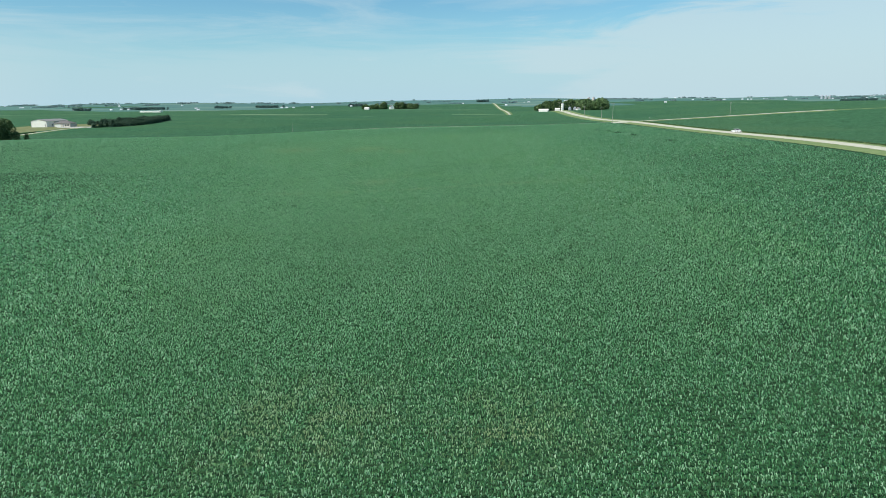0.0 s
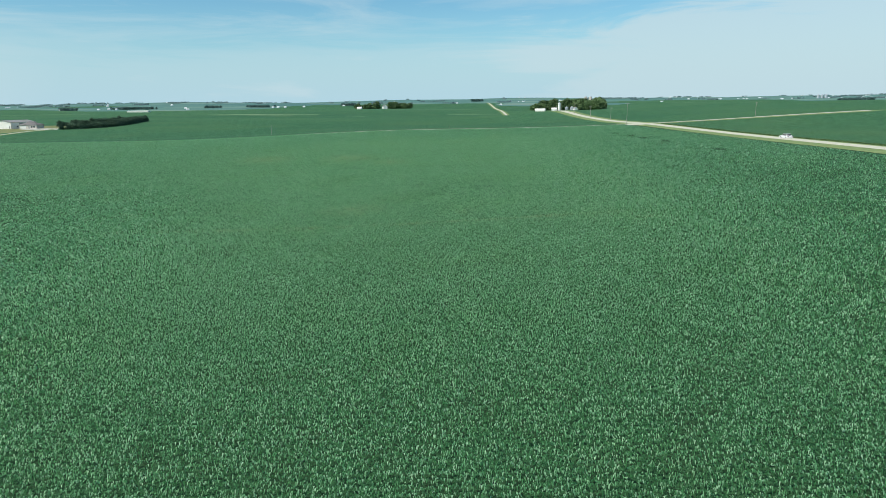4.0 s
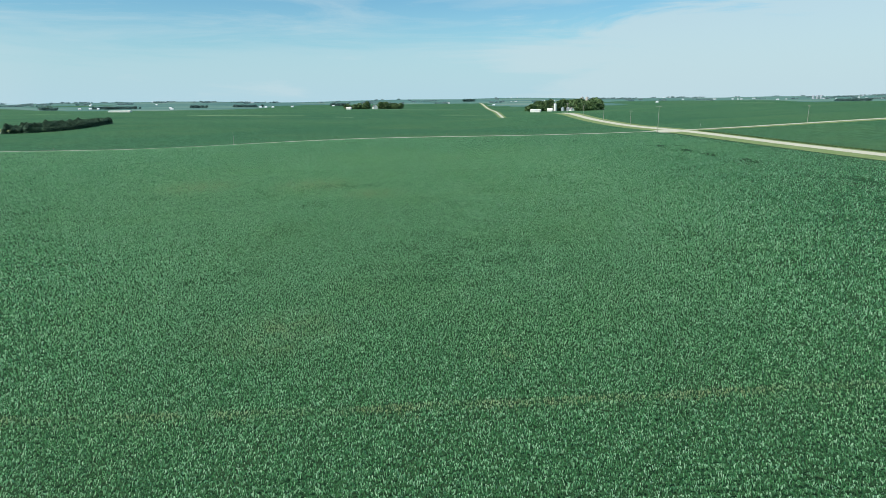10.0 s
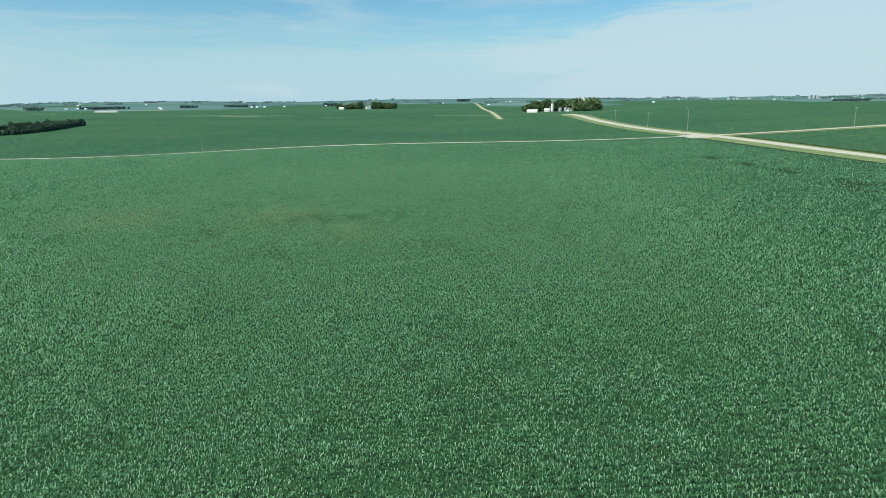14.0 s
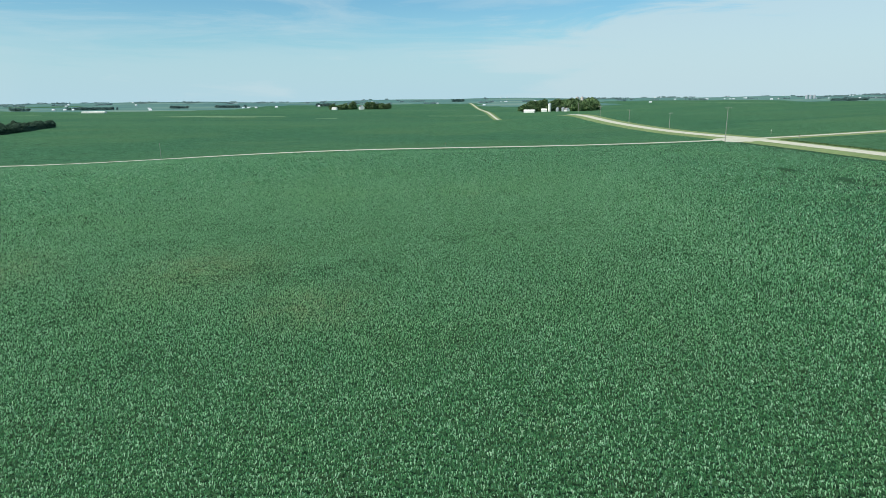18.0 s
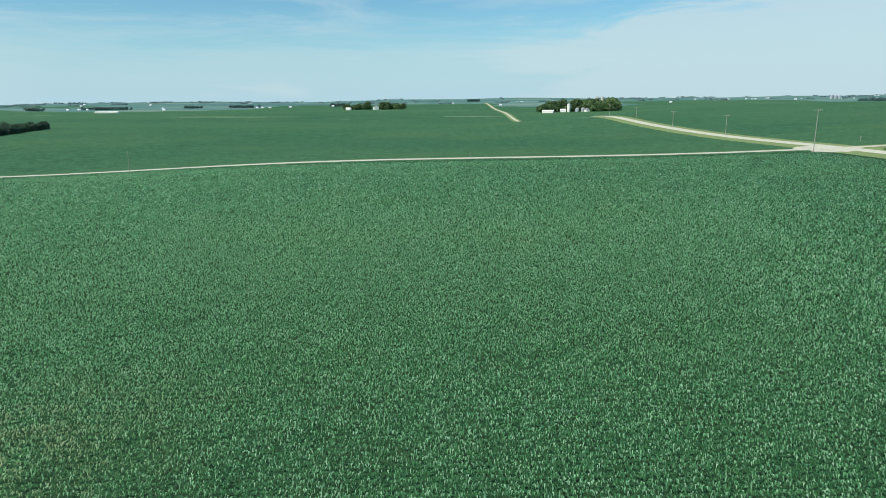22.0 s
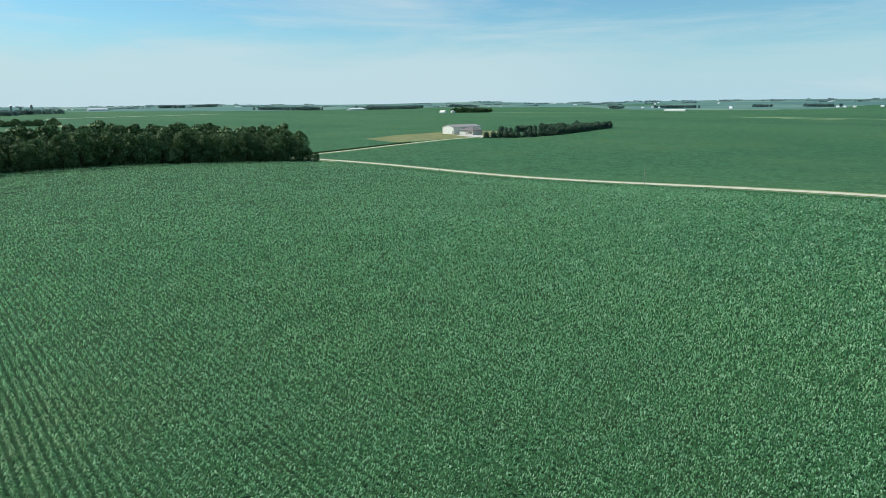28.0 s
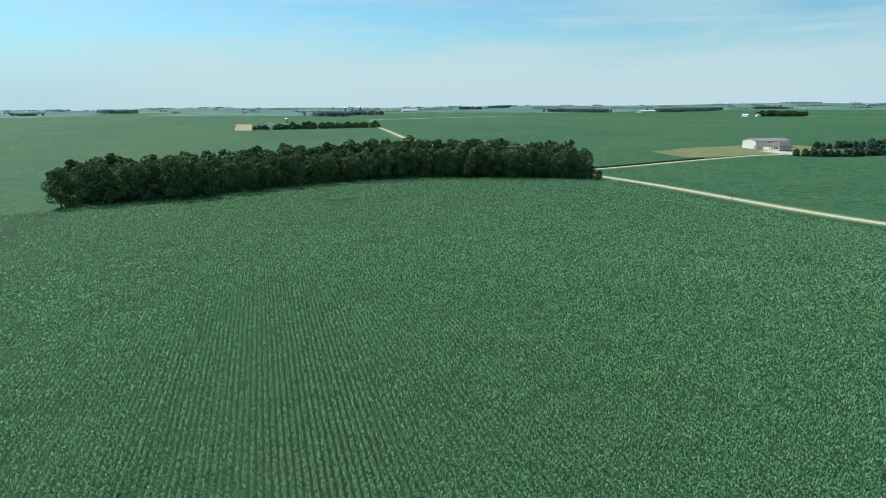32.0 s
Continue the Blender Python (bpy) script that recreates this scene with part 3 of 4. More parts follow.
row_a = along([(-302.9, 507), (-291.2, 516.1), (-284.7, 530.4), (-284.7, 552.5), (-291.2, 587.6), (-309.4, 650)], 4.03)
row_b = along([(-332.8, 551.2), (-327.6, 591.5), (-318.5, 650)], 4.68)
row_c = along([(-309.4, 559), (-309.4, 611), (-314.6, 650)], 5.46)
for i, (tx, ty) in enumerate(row_a + row_b + row_c):
    s = (0.75 + 0.25 * rng.random()) * (1 + 0.16 * min(1, max(0, (ty - 520) / 78)))
    tx, ty = tx + rng.normal(scale=0.4), ty + rng.normal(scale=0.4)
    if i < 4:
        first[i].matrix_basis = Matrix.LocRotScale((tx, ty, z_at(tx, ty)), None, (s, s, s))
        continue
    planted(first[i % 4], tx, ty, s, rng.random() * 6.3, 0.0)


# ---- buildings ----
def gable(name, x, y, turn, w, d, eave, ridge, wall, roof, label, category="building", group="", door=None, windows=0, over=0.35, sink=0.4):
    """A building with its gable end towards local -y: w wide, d deep."""
    root = new(name)
    root.matrix_basis = pose(x, y, z_at(x, y), 0, 0, turn)
    prism("wall", [(-w / 2, -sink), (w / 2, -sink), (w / 2, eave), (0, ridge), (-w / 2, eave)], -d / 2, d / 2, wall, root)
    t = 0.18
    for sgn, nm in ((-1, "roof"), (1, "roof")):
        slope = (ridge - eave) / (w / 2)
        ex = w / 2 + over
        prism(nm, [(0, ridge + 0.02), (sgn * ex, eave - slope * over + 0.02), (sgn * ex, eave - slope * over + 0.02 + t), (0, ridge + 0.02 + t)], -d / 2 - over, d / 2 + over, roof, root)
    if door:
        dw, dh, dx = door
        boxed("door", dx - dw / 2, -d / 2 - 0.06, 0, dx + dw / 2, -d / 2 - 0.004, dh, M_DOOR, root, "plain grey door")
    for i in range(windows):
        wx = w / 2 + 0.004
        wy = -d / 2 + d * (i + 0.5) / windows
        boxed("window", wx, wy - 0.6, 1.0, wx + 0.06, wy + 0.6, 2.1, M_GLASS, root, "dark window pane")
    return tagged(root, label, category, group)


def hip_house(name, x, y, turn, w, d, eave, ridge, label):
    root = new(name)
    root.matrix_basis = pose(x, y, z_at(x, y), 0, 0, turn)
    boxed("wall", -w / 2, -d / 2, -0.4, w / 2, d / 2, eave, M_TAN, root)
    o, k = 0.5, (w - d) / 2
    v = [(-w / 2 - o, -d / 2 - o, eave), (w / 2 + o, -d / 2 - o, eave), (w / 2 + o, d / 2 + o, eave), (-w / 2 - o, d / 2 + o, eave), (-k, 0, ridge), (k, 0, ridge)]
    roof = mesh_object("roof", v + [(a, b, c - 0.15) for a, b, c in v[:4]], [(0, 1, 5, 4), (1, 2, 5), (2, 3, 4, 5), (3, 0, 4), (0, 6, 7, 1), (1, 7, 8, 2), (2, 8, 9, 3), (3, 9, 6, 0), (9, 8, 7, 6)], M_ROOFBROWN)
    under(roof, root, "brown shingled hip roof")
    boxed("garage_door", -w / 2 + 0.8, -d / 2 - 0.06, 0, -w / 2 + 5.4, -d / 2 - 0.004, 2.3, M_WHITE, root, "white garage door")
    boxed("front_door", 0.4, -d / 2 - 0.06, 0, 1.4, -d / 2 - 0.004, 2.1, M_DOOR, root)
    for wx in (2.4, 4.4):
        win = boxed("window", wx, -d / 2 - 0.05, 0.9, wx + 1.3, -d / 2 - 0.004, 2.0, M_GLASS, root, "dark window pane")
    boxed("chimney", 1.0, 0.6, ridge - 0.6, 1.6, 1.2, ridge + 0.7, M_TAN, root)
    return tagged(root, label, "house")


shed = gable("machine_shed", -360.5, 538.2, -10, 15.6, 23.4, 4.81, 6.24, M_WHITE, M_ROOFGREY, "cream-white steel machine shed with a weathered grey roof", door=(1.0, 2.1, 6.2), windows=2)
boxed("sliding_door", 7.804, -4, 0, 7.89, 1.4, 4.2, M_DOOR, shed, "tall grey sliding door")
for i in range(17):
    boxed("wall_rib", -7.6 + i * 0.94, -11.73, 0.1, -7.53 + i * 0.94, -11.703, 4.7, M_WHITE, shed)
for sgn in (-1, 1):
    boxed("corner_trim", sgn * 7.8 - 0.13, -11.78, 0, sgn * 7.8 + 0.13, -11.703, 4.7, M_ROOFGREY, shed)
hip_house("farmhouse", -341.2, 529.1, 0, 13.65, 9.1, 2.99, 5.07, "low cream house with a brown hip roof beside the shed")


def slab(name, poly, mat, lift, label, category, step=4.0):
    """Ground cover inside a convex outline, laid on the land."""
    cx, cy = sum(p[0] for p in poly) / len(poly), sum(p[1] for p in poly) / len(poly)
    rings, verts, faces = 8, [], []
    edge = []
    for (ax, ay), (bx, by) in zip(poly, poly[1:] + poly[:1]):
        n = max(2, int(math.hypot(bx - ax, by - ay) / step))
        edge += [(ax + (bx - ax) * i / n, ay + (by - ay) * i / n) for i in range(n)]
    for k in range(rings + 1):
        f = k / rings
        for ex, ey in edge:
            wob = 1 + (0.05 * noise.noise((ex * 0.08, ey * 0.08, 3.0)) if k == rings else 0)
            px, py = cx + (ex - cx) * f * wob, cy + (ey - cy) * f * wob
            verts.append((px, py, z_at(px, py) + (lift if k < rings else -0.02)))
    n = len(edge)
    for k in range(rings):
        for i in range(n):
            faces.append((k * n + i, k * n + (i + 1) % n, (k + 1) * n + (i + 1) % n, (k + 1) * n + i))
    return tagged(mesh_object(name, verts, faces, mat, True), label, category, kind="structure")


slab("yard", [(-380.9, 464.1), (-327.6, 453.7), (-319.8, 500.5), (-312, 546), (-340.6, 572), (-390, 566.8), (-395.2, 500.5)], M_YARD, 0.06, "dry mown grass yard in front of the shed", "yard")
slab("concrete_apron", [(-343.2, 515.5), (-309.4, 508.3), (-306.8, 518.7), (-325, 523.9), (-343.2, 525.2)], M_CONC, 0.14, "pale concrete apron by the house", "apron", 2.0)
slab("junction_gravel", [(77.2, 365.8), (80.9, 361.5), (83.7, 356), (89.6, 356), (92.5, 363), (96.5, 366.2), (96.5, 369.6), (91, 373), (89, 379), (83.2, 379), (79.2, 371.5), (77.2, 369.4)], M_GRAVEL, 0.20, "pale widened gravel at the crossroads", "road", 2.0)
DRIVE = run((-297.7, cross_y(-297.7)), (-309.4, 429), 5.2) + run((-310.2, 434.2), (-315.9, 483.6), 5.2) + run((-316.2, 488.8), (-313.3, 514.8), 5.2)
strip("verge_drive", DRIVE, [(-3.12, 0.03), (-2.47, 0.16), (2.47, 0.16), (3.12, 0.03)], M_VERGE, "grass edge along the farm drive", "verge")
strip("drive", DRIVE, [(-1.37, 0.21), (0, 0.31), (1.37, 0.21)], M_GRAVEL, "pale gravel farm drive from the side road", "drive")

# ---- farm past the road's crest ----
def silo(name, x, y, r, h, mat, label, group=""):
    root = new(name)
    root.location = (x, y, z_at(x, y) - 0.3)
    bm = bmesh.new()
    tube(bm, (0, 0, 0), (0, 0, h), r, r, 20)
    part("barrel", bm, mat, root)
    for k in range(1, 6):
        part("hoop", tube(bmesh.new(), (0, 0, h * k / 6 - 0.06), (0, 0, h * k / 6 + 0.06), r + 0.05, r + 0.05, 20), M_STEEL, root)
    bm = bmesh.new()
    tube(bm, (0, 0, h), (0, 0, h + r * 0.7), r + 0.1, r * 0.15, 20)
    part("dome", bm, M_STEEL, root, "grey metal cap")
    return tagged(root, label, "silo", group)


silo("silo", 228.7, 1601.6, 3.38, 16.9, M_WHITE, "tall white silo on the farm beyond the crest")
gable("white_barn", 178.1, 1558.7, 70, 10.4, 23.4, 4.16, 6.24, M_WHITE, M_WHITE, "long low white barn at the edge of the farm", "barn")
gable("farm_building", 215.8, 1596.4, 75, 7.8, 11.7, 3.9, 6.76, M_WHITE, M_WHITE, "small white farm building beside the silo", "barn")
gable("farm_building", 262.6, 1575.6, 20, 7.8, 10.4, 3.9, 7.28, M_WHITE, M_ROOFGREY, "white farmhouse among the trees", "house", windows=2)
for i, (bx, by) in enumerate(((244.4, 1588.6), (256.1, 1584.7))):
    silo("grain_bin", bx, by, 3.9, 6.76, M_STEEL, "short galvanised grain bin on the farm", "grain bins")
for bx in (0, 1):
    silo("grain_elevator", 306.8 + bx * 11.7, 1683.5, 3.6, 29.5, M_TAN, "tall beige elevator tower behind the farm trees", "elevator towers")

yardtrees = [broadleaf("farm_tree", 80 + i, 12.5 + i, 8.6, 0.06, 900, 0.95, label="large rounded leafy tree round the farmstead", group="farmstead trees") for i in range(3)]
used = [0]


def farm_trees(x0, y0, x1, y1, n, scale=1.0, jitter=6.0):
    for i in range(n):
        f = (i + 0.5) / n
        tx, ty = x0 + (x1 - x0) * f + rng.normal(scale=jitter), y0 + (y1 - y0) * f + rng.normal(scale=jitter)
        s = scale * (0.8 + 0.4 * rng.random())
        if used[0] < 3:
            yardtrees[used[0]].matrix_basis = Matrix.LocRotScale((tx, ty, z_at(tx, ty)), None, (s, s, s))
            used[0] += 1
        else:
            planted(yardtrees[i % 3], tx, ty, s, rng.random() * 6.3)


farm_trees(171.6, 1625, 288.6, 1640.6, 26, 1.05, 4.55)
farm_trees(182, 1670.5, 340.6, 1657.5, 30, 1.45, 6.5)
farm_trees(278.2, 1580.8, 317.2, 1560, 14, 1.2, 3.9)
farm_trees(288.6, 1605.5, 325, 1586, 10, 1.3, 5.2)
farm_trees(267.8, 1596.4, 280.8, 1593.8, 3, 0.9, 2.6)
# the farmstead to its left
farm_trees(-357.5, 2151.5, -288.6, 2158, 12, 0.95, 5.2)
farm_trees(-312, 2168.4, -279.5, 2168.4, 5, 1.2, 5.2)
farm_trees(-244.4, 2151.5, -179.4, 2158, 14, 1.15, 5.2)
farm_trees(-236.6, 2168.4, -182, 2173.6, 10, 1.1, 5.2)
gable("farmhouse", -258.7, 2138.5, 20, 13, 18.2, 7.8, 13.65, M_WHITE, M_ROOFBROWN, "white farmhouse between clumps of trees", "house", windows=2)
gable("outbuilding", -340.6, 2132, 80, 10.4, 15.6, 4.55, 7.15, M_WHITE, M_WHITE, "small white outbuilding by the trees", "barn")
# the farmstead past the grove
farm_trees(-968.5, 214.5, -1001, 397.8, 50, 0.40, 3.9)
farm_trees(-996, 250, -1033.5, 400.4, 36, 0.55, 6.5)
gable("farmhouse", -1027, 231.4, 60, 13, 20.8, 5.85, 9.75, M_WHITE, M_ROOFGREY, "white farmhouse behind a belt of trees", "house", windows=2)
gable("outbuilding", -1021.8, 254.8, 80, 11.7, 28.6, 5.2, 7.8, M_WHITE, M_ROOFGREY, "white outbuilding behind a belt of trees", "barn")
silo("silo", -1076.4, 261.3, 2.6, 13.65, M_CONC, "pale concrete silo over the farmstead trees")
slab("grain_patch", [(-964.6, 184.6), (-955.5, 208), (-1313, 205.4), (-1326, 175.5)], M_STUBBLE, 0.15, "small pale square of ripe grain", "field", 10.0)
# white barns and trees on the far side of the shed
gable("white_barn", -1417, 1443, 100, 10.4, 18.2, 4.16, 7.28, M_WHITE, M_WHITE, "white barn at a distant farmstead", "barn")
gable("white_barn", -1414.4, 1479.4, 60, 10.4, 15.6, 3.9, 6.76, M_WHITE, M_WHITE, "white barn at a distant farmstead", "barn")
farm_trees(-1443, 1508, -1388.4, 1596.4, 40, 0.85, 6.5)


# ---- grassed strips and lanes in the fields ----
for a, b in (((-483.6, 1232.4), (-340.6, 1244.1)), ((-455, 1209), (-279.5, 1258.4)), ((-390, 1189.5), (-312, 1196)), ((-214.5, 1185.6), (-179.4, 1189.5)), ((-241.8, 1992.9), (22.1, 1937)), ((-9.1, 1407.9), (75.4, 1436.5)), ((-39, 1401.4), (-6.5, 1407.9))):
    strip("terrace", run(a, b, 10), [(-4.55, 0.03), (0, 0.33), (4.55, 0.03)], M_TERRACE, "thin pale grassed strip across the field", "terrace")
for a, b in (((787.8, 2597.4), (1300, 2262)), ((-1378, 1592.5), (-988, 1729)), ((-997.1, 396.5), (-1592.5, 482.3))):
    strip("lane", run(a, b, 12), [(-2.34, 0.03), (0, 0.39), (2.34, 0.03)], M_TERRACE, "thin pale grassed lane between distant fields", "lane")
for a, b in (((-1592.5, 482.3), (-1840.8, 962)),):
    strip("lane", run(a, b, 12), [(-1.95, 0.07), (0, 0.45), (1.95, 0.07)], M_GRAVEL, "thin pale gravel lane between distant fields", "lane")


# ---- the car and the roadside ----
def car(x, y, turn):
    root = new("sedan_car")
    root.matrix_basis = pose(x, y, z_at(x, y) + 0.16, 0, 0, turn) @ Matrix.Scale(1.0, 4)
    prism("body", [(-2.30, 0.42), (-2.28, 0.86), (-1.5, 0.93), (1.15, 0.92), (2.15, 0.78), (2.30, 0.62), (2.30, 0.42), (2.1, 0.30), (-2.1, 0.30)], -0.88, 0.88, M_PAINT, root)
    prism("cabin", [(-1.72, 0.92), (-1.05, 1.42), (0.35, 1.45), (1.22, 0.91)], -0.74, 0.74, M_PAINT, root)
    for sgn in (-1, 1):
        for name, shape in (("front_window", [(-0.22, 0.97), (-0.22, 1.36), (0.30, 1.37), (0.92, 0.97)]), ("rear_window", [(-1.42, 0.97), (-0.98, 1.34), (-0.32, 1.36), (-0.32, 0.97)])):
            prism(name, shape, sgn * 0.755 - 0.01, sgn * 0.755 + 0.01, M_GLASS, root, "dark tinted glass")
    for name, px, pz, lean in (("windscreen", 0.81, 1.19, -58), ("rear_screen", -1.41, 1.18, 53)):
        bm = bmesh.new()
        box(bm, -0.012, -0.64, -0.30, 0.012, 0.64, 0.30)
        bm.transform(pose(px, 0, pz, 0, lean, 0))
        part(name, bm, M_GLASS, root, "dark tinted glass")
    for sy in (-0.6, 0.6):
        boxed("headlight", 2.27, sy - 0.2, 0.58, 2.32, sy + 0.2, 0.72, M_GLASS, root)
        boxed("tail_light", -2.32, sy - 0.2, 0.62, -2.27, sy + 0.2, 0.78, M_RED, root)
    for wx in (-1.35, 1.4):
        for wy in (-0.82, 0.82):
            wheel = part("wheel", tube(bmesh.new(), (wx, wy - 0.11, 0.32), (wx, wy + 0.11, 0.32), 0.33, 0.33, 18), M_RUBBER, root)
            s = 1 if wy > 0 else -1
            part("rim", tube(bmesh.new(), (wx, wy + s * 0.105, 0.32), (wx, wy + s * 0.125, 0.32), 0.21, 0.20, 14), M_STEEL, wheel)
    return tagged(root, "white sedan car parked at the edge of the gravel road", "vehicle")


car(94.3, 231.0, 91.7)


def pole(name, x, y, turn, tall=10.5, arms=1, label="", group="roadside poles"):
    root = new(name)
    root.matrix_basis = pose(x, y, z_at(x, y) - 0.2, 0, 0, turn)
    part("shaft", tube(bmesh.new(), (0, 0, 0), (0, 0, tall), 0.11 if arms else 0.09, 0.075 if arms else 0.06, 8), M_POLE, root)
    for k in range(arms):
        z = tall - 0.4 - 1.1 * k
        boxed("crossarm", -1.1, -0.14, z, 1.1, -0.05, z + 0.10, M_POLE, root)
        for ix in (-1.0, -0.45, 0.45, 1.0):
            part("insulator", tube(bmesh.new(), (ix, -0.095, z + 0.10), (ix, -0.095, z + 0.28), 0.06, 0.04, 6), M_INSUL, root, "small pale porcelain insulator")
    return tagged(root, label, "utility pole", group)


for px, py in ((79.3, 361.0), (89.4, 441), (87.7, 497), (86, 553), (84.3, 609)):
    pole("utility_pole", px, py, 0, 11.2 if py < 370 else 8.2, 1, "weathered wooden utility pole with a crossarm beside the road")
pole("utility_pole", 148, 373.2, 90, 7.6, 1, "weathered wooden utility pole with a crossarm beside the road")
pole("utility_pole", -100.1, 358.8, 90, 6.0, 0, "plain thin wooden pole beside the side road")


def marker(x, y, tall, mat, label):
    root = new("marker_post")
    root.location = (x, y, z_at(x, y))
    boxed("post", -0.04, -0.04, -0.2, 0.04, 0.04, tall, M_POLE, root)
    boxed("plate", -0.09, -0.07, tall - 0.3, 0.09, -0.044, tall, mat, root)
    return tagged(root, label, "marker post", "marker posts")


marker(-9.75, 371.3, 1.6, M_RED, "short dark marker post beside the side road")
marker(-178.1, 359.1, 1.8, M_RED, "short dark marker post beside the side road")
marker(-117, 359.6, 1.0, M_RED, "short dark marker post beside the side road")
marker(106.5, 386, 1.6, M_WHITE, "small white marker post by the crossroads")
marker(99.5, 355, 1.6, M_RED, "short dark marker post beside the road")


# ---- far distance ----
def woods(name, x0, y0, x1, y1, tall, wide, label, n=None, mat=None):
    d = math.hypot(x1 - x0, y1 - y0)
    k = n or max(10, int(d / 2.2))
    f = rng.random(k)
    c = np.stack([x0 + (x1 - x0) * f, y0 + (y1 - y0) * f], -1) + rng.normal(scale=wide, size=(k, 2))
    z = height(c[:, 0], c[:, 1])
    hgt = tall * (0.75 + 0.25 * rng.random(k))
    lob = np.concatenate([np.column_stack([c, z + hgt * 0.32]), np.column_stack([c + rng.normal(scale=2, size=c.shape), z + hgt * 0.68])])
    rad = np.concatenate([hgt * 0.42, hgt * 0.34])
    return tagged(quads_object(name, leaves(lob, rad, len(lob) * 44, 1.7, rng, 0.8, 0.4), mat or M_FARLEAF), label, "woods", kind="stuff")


# bluish, lightened foliage; its colour carries the haze of the distance
M_FARLEAF = leaf_material("hazed_leaf", [(0.0, (0.09, 0.17, 0.165)), (0.6, (0.125, 0.215, 0.20)), (1.0, (0.17, 0.265, 0.24))], 0.9, 0.05, (0.22, 0.32, 0.28), 0.45)
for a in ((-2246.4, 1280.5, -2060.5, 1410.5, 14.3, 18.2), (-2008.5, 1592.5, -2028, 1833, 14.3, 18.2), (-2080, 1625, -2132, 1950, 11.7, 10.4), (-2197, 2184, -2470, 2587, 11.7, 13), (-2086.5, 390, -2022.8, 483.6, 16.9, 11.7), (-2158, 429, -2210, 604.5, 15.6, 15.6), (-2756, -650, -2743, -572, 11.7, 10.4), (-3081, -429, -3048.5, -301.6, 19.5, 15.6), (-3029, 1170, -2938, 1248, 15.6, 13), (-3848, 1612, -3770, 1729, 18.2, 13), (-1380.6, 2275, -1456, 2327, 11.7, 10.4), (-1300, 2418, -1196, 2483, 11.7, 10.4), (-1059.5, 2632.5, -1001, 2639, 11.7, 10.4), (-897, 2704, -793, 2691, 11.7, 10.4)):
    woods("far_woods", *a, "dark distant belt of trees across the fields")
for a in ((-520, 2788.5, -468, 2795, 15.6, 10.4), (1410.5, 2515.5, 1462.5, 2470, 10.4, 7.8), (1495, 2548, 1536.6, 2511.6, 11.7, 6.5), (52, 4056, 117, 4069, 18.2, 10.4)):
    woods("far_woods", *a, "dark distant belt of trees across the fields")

# white greyed a little: haze in front of far barns, put into the paint
M_FARWHITE = plain("hazed_white_paint", (0.60, 0.63, 0.64), (0.74, 0.76, 0.77), 0.3, 0.7, 0.2)


def speck(x, y, turn, w=6.2, d=9.5, roof=None):
    return gable("distant_barn", x, y, turn, w, d, 2.6, 4.8, M_FARWHITE, roof or M_FARWHITE, "white barn of a distant farmstead", "barn", "distant farm buildings", sink=2.0)


gable("livestock_barn", -1008.8, 2005.9, 88, 14, 67.6, 3.0, 4.6, M_WHITE, M_WHITE, "long low white livestock barn across the fields", "barn", sink=2.0)
gable("livestock_barn", -2730, 845, 13, 20.8, 72.8, 4.94, 10.4, M_FARWHITE, M_FARWHITE, "long low white livestock barn on the horizon", "barn", sink=2.0)
gable("livestock_barn", -1995.5, 1528.8, 20, 18.2, 91, 4.42, 7.15, M_WHITE, M_WHITE, "long low white livestock barn before the woods", "barn", sink=2.0)
for a in ((-1452.1, 2317.9, 80), (-1423.5, 2324.4, 60), (-1345.5, 2373.8, 85), (-1326, 2407.6, 95), (-1300, 2414.1, 70), (-1545.7, 2796.3, 80), (-1328.6, 2940.6, 70), (-1102.4, 2563.6, 85), (-1008.8, 2364.7, 90)):
    speck(*a)
for a in ((-769.6, 2622.1, 80), (-747.5, 2618.2, 70), (-717.6, 2610.4, 85), (-656.5, 2672.8, 75), (-509.6, 2769, 80), (-35.1, 3339.7, 85), (143, 2544.1, 80), (793, 2658.5, 85), (1138.8, 3359.2, 85), (1379.3, 2892.5, 80)):
    speck(*a)
for k in range(3):
    silo("grain_bin", 1690 + 18.2 * k, 3185, 6.5, 14.3, M_STEEL, "pale grain bin on the skyline", "distant grain bins")
for sx, sy, sh in ((-2258.1, 508.3, 23.4), (-2288, 535.6, 20.8), (-2340, 572, 24.7), (-2875.6, 1176.5, 14.3), (-2875.6, 1193.4, 11.7)):
    silo("silo", sx, sy, 3.38, sh, M_ROOFGREY, "tall dark silo on the skyline", "distant silos")
speck(-2314, 526.5, 20, 14, 40)
# scattered tree lines and farms out to the skyline
lobs, rads = [], []
# leaf tones paled towards blue: the haze over the skyline is painted in
M_SKYLEAF = leaf_material("hazed_skyline_leaf", [(0.0, (0.20, 0.29, 0.30)), (0.6, (0.25, 0.35, 0.35)), (1.0, (0.30, 0.40, 0.39))], 0.9, 0.05, (0.30, 0.40, 0.38), 0.5)
for k in range(400):
    bearing = radians(-62 + 185 * rng.random())          # left of straight ahead
    dist = 3100 + 3000 * rng.random()
    ax, ay = -math.sin(bearing) * dist, 195 + math.cos(bearing) * dist
    length, turnk = 40 + 220 * rng.random() ** 2, rng.choice([0.0, math.pi / 2]) + rng.normal(scale=0.05)
    m = int(6 + length / 5)
    for q in range(m):
        o = (rng.random() - 0.5) * length
        tx, ty = ax + math.cos(turnk) * o + rng.normal(scale=4), ay + math.sin(turnk) * o + rng.normal(scale=4)
        hh = 4 + 6 * rng.random()
        lobs.append((tx, ty, z_at(tx, ty) + hh * 0.5))
        rads.append(hh * 0.6)
